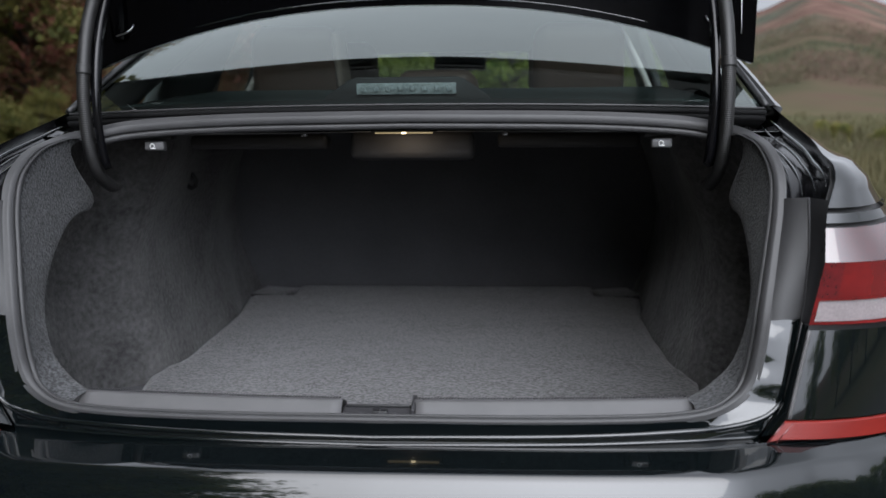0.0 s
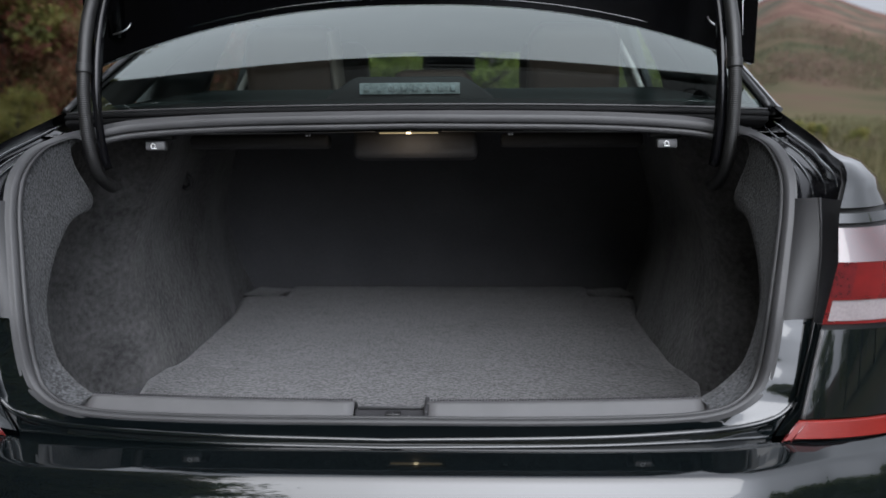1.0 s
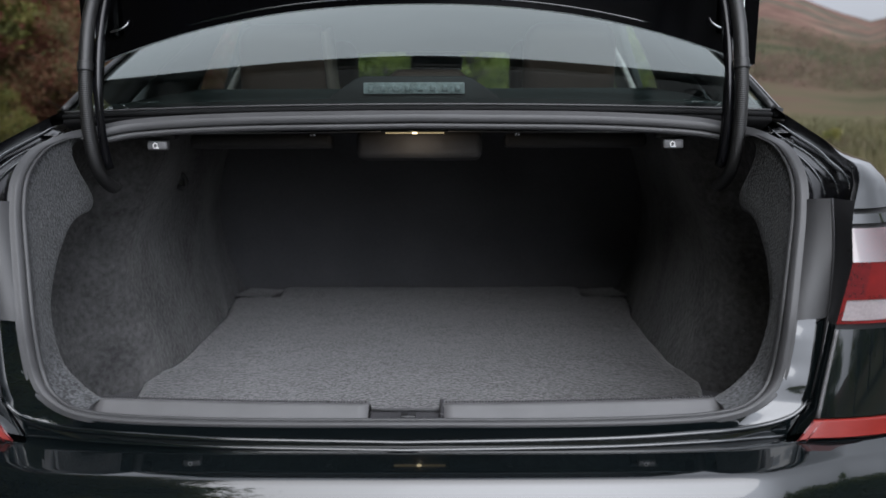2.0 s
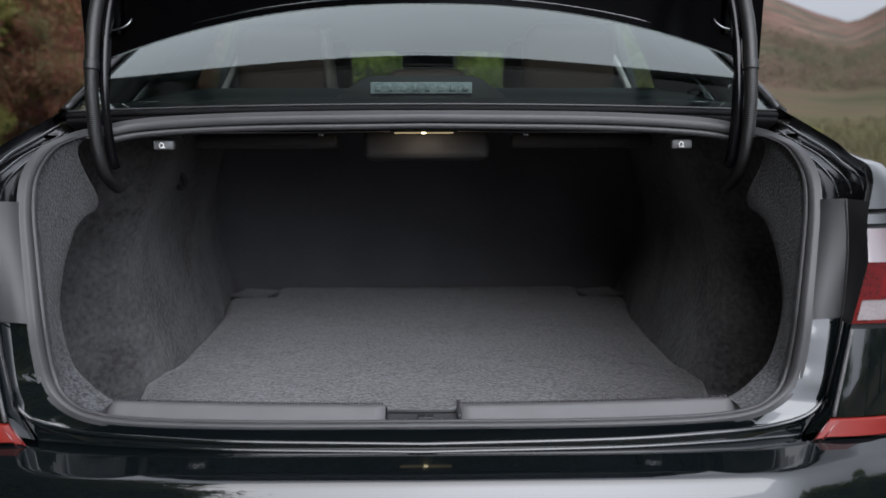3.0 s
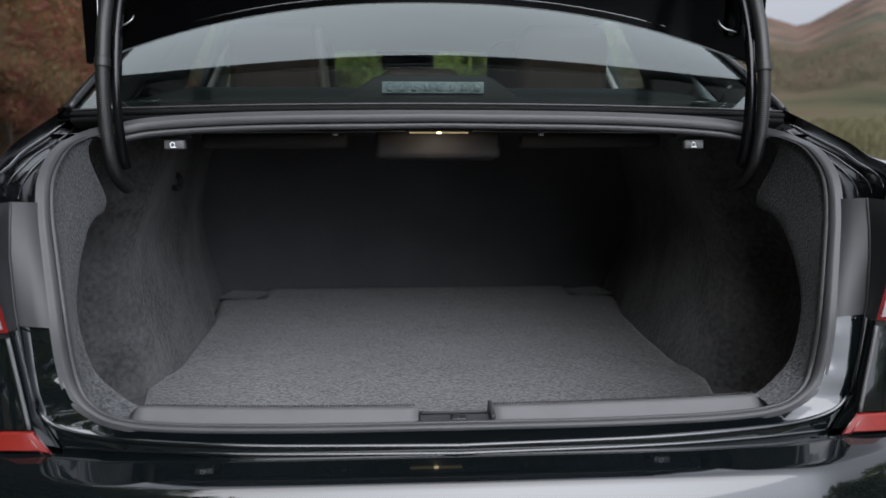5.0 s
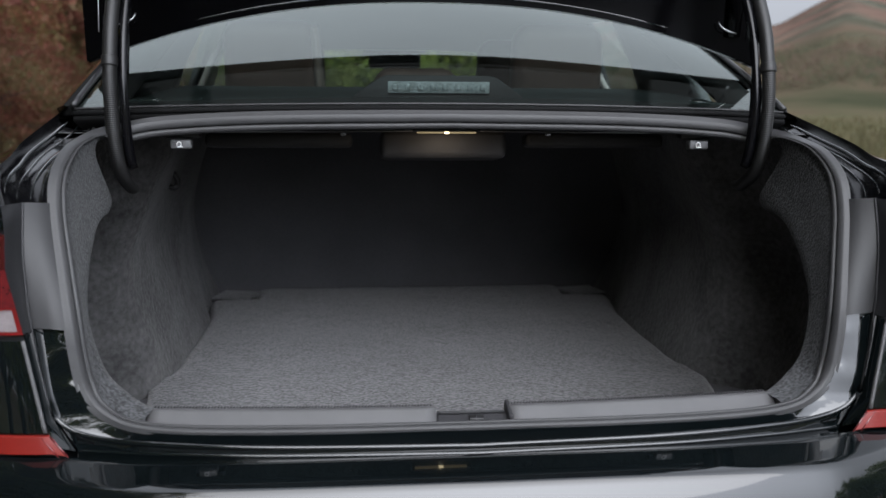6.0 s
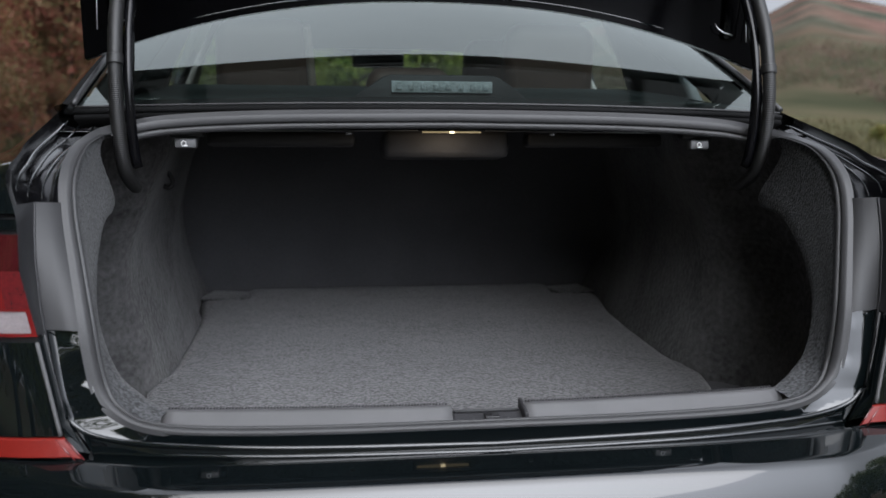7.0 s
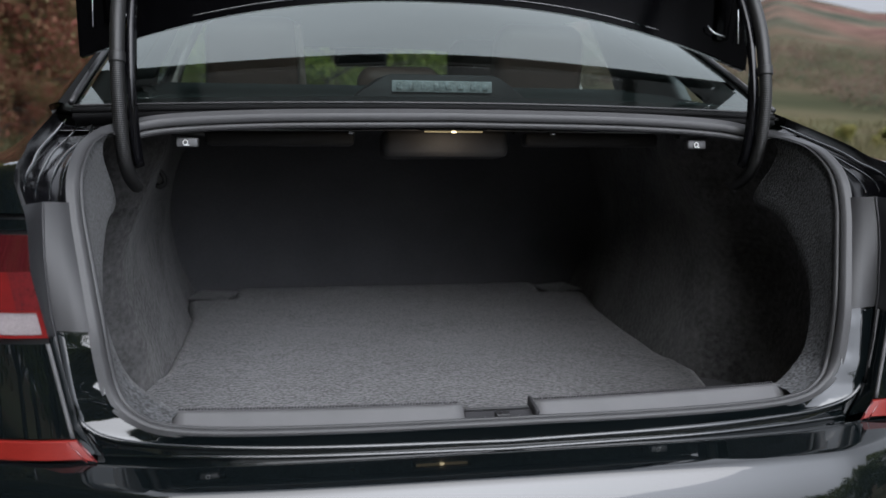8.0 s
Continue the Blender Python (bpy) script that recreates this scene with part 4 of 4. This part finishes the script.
# ---- boot lid ----
def lid():
    empty = tagged(new("boot_lid"), "raised black boot lid on gooseneck hinges")
    empty.parent = car

    def front_edge(u):
        return Vector((0.664 * u, 0.745, 1.207 + 0.121 * (1 - abs(u) ** 2.25)))

    def rows(offset, k=41):
        out = []
        for v, dy, dz, narrow in ((0, 0, 0, 1.0), (0.05, -0.002, 0.03, 1.0), (0.3, -0.022, 0.16, 0.998), (0.6, -0.055, 0.32, 0.99), (0.85, -0.095, 0.45, 0.98), (0.93, -0.115, 0.485, 0.975), (1, -0.155, 0.51, 0.97), (1.2, -0.29, 0.53, 0.95), (1.3, -0.37, 0.53, 0.94)):
            row = []
            for u in np.linspace(-1, 1, k):
                e = front_edge(u)
                level = 1.207 + 0.121 - e.z
                z = e.z + dz + level * min(1.0, v) * 0.9
                row.append(Vector((e.x * narrow, e.y + dy + offset[0], z + offset[1])))
            out.append(row)
        return out

    outer_skin, inner_skin = rows((0.028, 0.004)), rows((0.0, 0.0))
    part("lid_skin", sheet(outer_skin), PAINT, empty, "black painted outer skin")
    part("lid_inner_panel", sheet([[p + Vector((0, 0.010 * math.sin(9 * p.z) + (0.004 if 3 < j < 37 else 0), 0)) for j, p in enumerate(row)] for row in inner_skin]), LIDBLACK, empty, "black pressed inner panel")
    part("lid_front_hem", sheet([inner_skin[0], [a.lerp(b, 0.5) + Vector((0, 0, -0.003)) for a, b in zip(inner_skin[0], outer_skin[0])], outer_skin[0]]), PAINT, empty)
    part("lid_seam", tube([p + Vector((0, -0.003, 0.012)) for p in inner_skin[0]], 0.0022, 6), PAINT, empty)
    for e in (0, -1):
        part("lid_side_hem", sheet([[r[e] for r in inner_skin], [r[e] for r in outer_skin]]), PAINT, empty)
    for sgn in (1, -1):
        # deep stiffening channel down the side of the inner panel
        path = [Vector((sgn * 0.60, 0.738, 1.27)), Vector((sgn * 0.60, 0.724, 1.36)), Vector((sgn * 0.595, 0.695, 1.5)), Vector((sgn * 0.59, 0.655, 1.64))]
        part("lid_stiffener", tube(path, 0.018, 8), LIDBLACK, empty)
        hook = spline([(sgn * 0.566, 0.722, 1.296), (sgn * 0.569, 0.716, 1.287), (sgn * 0.580, 0.713, 1.279), (sgn * 0.596, 0.716, 1.275), (sgn * 0.606, 0.724, 1.274)], 12)
        # added bright strip imitates the highlight on the lid's glossy side edge
        part("lid_highlight_strip", block((0.0016, 0.003, 0.085), (sgn * 0.634, 0.726, 1.303), 0.0006, (-8, 0, 0)), STEEL, empty, "narrow bright strip standing in for the sky's reflection in the lid edge")
        part("lid_bracket", tube(hook, 0.0017, 6), STEEL, empty, "small bare metal bracket")
        # gooseneck hinge
        arm = spline([(sgn * .531, .538, .990), (sgn * .533, .515, .990), (sgn * .537, .474, 1.016), (sgn * .539, .453, 1.06), (sgn * .540, .447, 1.14), (sgn * .541, .462, 1.21), (sgn * .541, .49, 1.28), (sgn * .54, .555, 1.37), (sgn * .54, .64, 1.44), (sgn * .54, .70, 1.46)], 60)
        hinge = part("hinge_arm", tube([(x - sgn * 0.021, y - 0.004, z) for x, y, z in arm if z > 1.0 and y < 0.69][3:], 0.0092, 4), GUTTER, empty, "black gooseneck hinge arm")
        smooth_part = [tuple(Vector(p) + Vector((sgn * -0.003, -0.013, 0))) for p in arm]
        fine = spline(smooth_part, 420)
        low = [p for p in spline(smooth_part, 640) if p[2] < 1.19 and not (p[1] > 0.53)]
        part("wire_conduit", tube(low, [min(1.0, 0.6 + k / 60) * 0.0108 + 0.0005 * (1, 0.6, -1.4)[k % 3] for k in range(len(low))], 10), CONDUIT, hinge, "ribbed black wire conduit")
        high = [p for p in fine if p[2] >= 1.19]
        part("wire_sleeve", tube(high, 0.0115, 10), CONDUIT, hinge, "smooth black wire sleeve")
        joint = [p for p in fine if 1.185 < p[2] < 1.20]
        part("conduit_collar", tube(joint, 0.0130, 10), CONDUIT, hinge)
        part("conduit_clip", block((0.012, 0.010, 0.008), (sgn * 0.531, 0.524, 0.990), 0.003), TRIM, hinge)


lid()


def wheels():
    for y in (1.02, 3.75):
        for sgn in (1, -1):
            bm = bmesh.new()
            rings = []
            for dx, r in ((-0.10, 0.20), (-0.11, 0.28), (-0.09, 0.325), (0.09, 0.325), (0.11, 0.28), (0.10, 0.20)):
                rings.append([Vector((sgn * 0.76 + dx, y + r * math.cos(a), 0.325 + r * math.sin(a))) for a in np.linspace(0, 2 * math.pi, 33)[:-1]])
            wheel = part("wheel", sheet(rings, bm, close=True), TYRE, car, "black tyre")
            hub = [[Vector((sgn * (0.76 + 0.09 - dx), y + r * math.cos(a), 0.325 + r * math.sin(a))) for a in np.linspace(0, 2 * math.pi, 33)[:-1]] for dx, r in ((0, 0.215), (0.03, 0.19), (0.02, 0.05), (0.02, 0.001))]
            part("rim", sheet(hub, close=True), STEEL, wheel, "alloy rim")


wheels()


# ---- trees and shrubs ----
def tree_meshes(seed, height, spread, low, leaf, leaves_count, clumps):
    """A trunk with limbs, and a crown of many small leaves in uneven clumps."""
    rnd = random.Random(seed)
    wood = bmesh.new()
    lean = Vector((rnd.uniform(-0.1, 0.1), rnd.uniform(-0.1, 0.1), 1))
    trunk = [Vector((lean.x * height * f + 0.1 * math.sin(3 * f + seed), lean.y * height * f + 0.1 * math.cos(4 * f), height * 0.8 * f)) for f in [i / 7 for i in range(8)]]
    tube(trunk, [height * 0.022 * (1 - 0.85 * f) for f in [i / 7 for i in range(8)]], 7, wood)
    centres = []
    for i in range(clumps):
        f = low + (1 - low) * rnd.random()
        base = trunk[min(7, int(f * 7))]
        a = rnd.uniform(0, 2 * math.pi)
        reach = spread * (0.35 + 0.65 * rnd.random()) * math.sin(math.pi * (0.18 + 0.75 * (f - low) / (1.001 - low)))
        tip = base + Vector((math.cos(a) * reach, math.sin(a) * reach, height * rnd.uniform(0.02, 0.2)))
        mid = base.lerp(tip, 0.5) + Vector((0, 0, height * 0.02))
        tube([base, mid, tip], [height * 0.007, height * 0.004, height * 0.001], 5, wood)
        centres.append((tip, spread * rnd.uniform(0.16, 0.34)))
    verts, faces = [], []
    for i in range(leaves_count):
        c, r = centres[rnd.randrange(len(centres))]
        d = Vector((rnd.gauss(0, 1), rnd.gauss(0, 1), rnd.gauss(0, 0.75)))
        p = c + d.normalized() * r * rnd.random() ** 0.45
        s = leaf * rnd.uniform(0.6, 1.4)
        n = Vector((rnd.gauss(0, 1), rnd.gauss(0, 1), rnd.gauss(0.4, 1))).normalized()
        u = n.orthogonal().normalized()
        u.rotate(Matrix.Rotation(rnd.uniform(0, 6.28), 3, n))
        w = n.cross(u)
        k = len(verts)
        verts += [p - u * s, p + w * s * 0.55 + n * s * 0.12, p + u * s, p - w * s * 0.55 + n * s * 0.12]
        faces.append((k, k + 1, k + 2, k + 3))
    me = bpy.data.meshes.new("crown")
    me.from_pydata(verts, [], faces)
    return wood, me


def make_tree(name, label, seed, height, spread, low, leaf, count, clumps, material):
    wood, me = tree_meshes(seed, height, spread, low, leaf, count, clumps)
    t = thing(name, label, "tree" if "tree" in name else "shrub")
    part("trunk", wood, BARK, t)
    me.materials.append(material)
    crown = new("crown", me)
    crown.parent = t
    return t


def plant(base, spots, group):
    """Copies of a tree at (azimuth, distance, scale, turn); the first one moves to the first spot."""
    for i, (az, d, s, turn) in enumerate(spots):
        x, y = d * math.sin(radians(az)), d * math.cos(radians(az))
        m = pose(x, y, land_height(x, y) - 0.05, 0, 0, turn)
        if i == 0:
            base.matrix_basis = m
            base.scale = (s, s, s)
            tagged(base, group=group)
        else:
            o = copy_thing(base, m)
            o.scale = (s, s, s)


rust = make_tree("shrub", "rust-red autumn shrub in the meadow", 3, 3.2, 1.7, 0.12, 0.030, 24000, 46, RUST)
plant(rust, [(-27, 19, 1.25, 10), (-25, 17, 1.0, 80), (-24.5, 27, 1.7, 200), (-18, 24, 1.4, 140), (-16.8, 30, 1.6, 300), (-33.5, 26, 1.5, 20), (-22, 33, 1.7, 250), (-28, 30, 2.0, 40), (-20, 22, 0.8, 120), (-14.5, 40, 1.6, 60),
             (-20.5, 27, 3.2, 33), (-26, 26, 3.9, 187), (-31, 25, 4.0, 312), (-37, 22, 3.8, 71), (-44, 20, 3.6, 155), (-23, 36, 4.2, 222), (-30, 36, 4.9, 290)], "autumn shrubs")
olive = make_tree("tree", "olive-green tree turning yellow", 8, 6.0, 2.4, 0.18, 0.075, 12000, 60, OLIVE)
plant(olive, [(-34, 14, 0.30, 30), (-37.5, 13, 0.32, 140), (-31, 15, 0.28, 260), (-30.5, 18, 0.75, 0), (-32.5, 22, 0.9, 70), (-22.5, 24, 0.7, 150), (-20.5, 30, 0.95, 240), (-14.5, 28, 0.95, 330), (-12, 36, 1.1, 15), (-26.5, 44, 1.3, 100), (-17.5, 46, 1.3, 200)], "olive trees")
scrub = make_tree("shrub", "low yellow-green shrub on the meadow", 21, 1.6, 1.2, 0.08, 0.06, 5000, 30, OLIVE)
plant(scrub, [(23.0, 30, 0.42, 0), (25.5, 27, 0.35, 90), (36, 30, 0.45, 45), (38.5, 27, 0.5, 135), (21.5, 36, 0.4, 220)], "low shrubs")
green = make_tree("tree", "leafy green tree ahead of the car", 14, 6.5, 2.6, 0.15, 0.075, 14000, 64, GREEN)
plant(green, [(-4, 30, 1.0, 0), (1.5, 27, 0.9, 90), (6.5, 33, 1.1, 190), (11, 38, 1.1, 280), (-8.5, 36, 1.1, 45), (-1.5, 40, 1.3, 220),
              (-116, 11, 1.7, 110), (-140, 9.5, 1.4, 190), (-84, 12, 1.6, 20), (-48, 14, 1.4, 250), (129, 24, 1.25, 100), (150, 38, 0.95, 310), (168.5, 31, 1.15, 65), (121, 21, 1.2, 15), (113, 23, 1.25, 80), (136, 27, 1.2, 190), (104, 21, 1.2, 260), (94, 23, 1.25, 330)], "green trees")


tall = make_tree("tree", "tall dense olive-green tree beside the pull-off", 31, 10.5, 2.7, 0.16, 0.11, 30000, 120, OLIVE)
plant(tall, [(-128, 8.6, 1.2, 60), (-112, 7.8, 1.35, 100), (-92, 7.6, 1.4, 160), (-70, 7.4, 1.4, 20), (-51, 9.4, 1.25, 300), (-147, 12.5, 1.1, 200), (-157, 21, 0.9, 35), (-166, 22, 0.95, 130), (-175.5, 23, 0.95, 260)], "tall trees")

high = make_tree("tree", "high rust and brown autumn tree beside the meadow", 44, 14.0, 4.6, 0.05, 0.065, 90000, 170, HIGHRUST)
plant(high, [(-27, 20, 0.55, 40), (-41, 17, 0.5, 170), (-34, 26, 0.65, 280)], "high autumn trees")


def meadow_tufts():
    """Dry grass and low growth on the meadow near the car."""
    rnd = random.Random(5)
    verts, faces = [], []
    for i in range(14000):
        az = rnd.choice((rnd.uniform(-48, -10), rnd.uniform(14, 44)))
        d = 9 + 50 * rnd.random() ** 1.4
        x, y = d * math.sin(radians(az)), d * math.cos(radians(az))
        z = land_height(x, y)
        h = rnd.uniform(0.12, 0.5) * (1.0 + 0.8 * noise.noise(Vector((x * 0.2, y * 0.2, 0))))
        for b in range(4):
            a = rnd.uniform(0, 6.28)
            dx, dy = 0.05 * math.cos(a), 0.05 * math.sin(a)
            k = len(verts)
            verts += [(x - dy * 0.5, y + dx * 0.5, z), (x + dy * 0.5, y - dx * 0.5, z), (x + dx * 3, y + dy * 3, z + h)]
            faces.append((k, k + 1, k + 2))
    me = bpy.data.meshes.new("meadow_grass")
    me.from_pydata(verts, [], faces)
    me.materials.append(leaf_material("dry_grass", [(0.095, 0.084, 0.046), (0.13, 0.112, 0.058), (0.07, 0.070, 0.034), (0.115, 0.086, 0.056)], 0.15))
    tagged(new("meadow_grass", me), "dry yellow-green meadow grass", "grass", kind="stuff")


meadow_tufts()


def hillside_scrub():
    """Bushes and tree crowns thick on the slopes, too many to count."""
    rnd = random.Random(11)
    verts, faces = [], []
    for i in range(7000):
        az = rnd.uniform(-44, 46)
        d = 58 + 180 * rnd.random() ** 1.2
        x, y = d * math.sin(radians(az)), d * math.cos(radians(az))
        if noise.noise(Vector((x * 0.02, y * 0.02, 7))) < -0.15:
            continue
        z = land_height(x, y)
        r = rnd.uniform(0.7, 1.9) * (0.7 + d / 400)
        for b in range(28):
            c = Vector((x + rnd.gauss(0, 0.5) * r, y + rnd.gauss(0, 0.5) * r, z + r * rnd.uniform(0.1, 1.3)))
            s = r * rnd.uniform(0.09, 0.2)
            u = Vector((rnd.gauss(0, 1), rnd.gauss(0, 1), rnd.gauss(0, 1))).normalized()
            w = u.orthogonal().normalized()
            k = len(verts)
            verts += [c - u * s, c + w * s * 0.7, c + u * s, c - w * s * 0.7]
            faces.append((k, k + 1, k + 2, k + 3))
    me = bpy.data.meshes.new("hillside_scrub")
    me.from_pydata(verts, [], faces)
    me.materials.append(leaf_material("hillside_leaves", [(0.042, 0.050, 0.030), (0.070, 0.072, 0.038), (0.095, 0.076, 0.047), (0.098, 0.060, 0.047), (0.055, 0.064, 0.035)], 0.06))
    tagged(new("hillside_scrub", me), "mottled green and brown scrub on the slopes", "scrub", kind="stuff")


hillside_scrub()
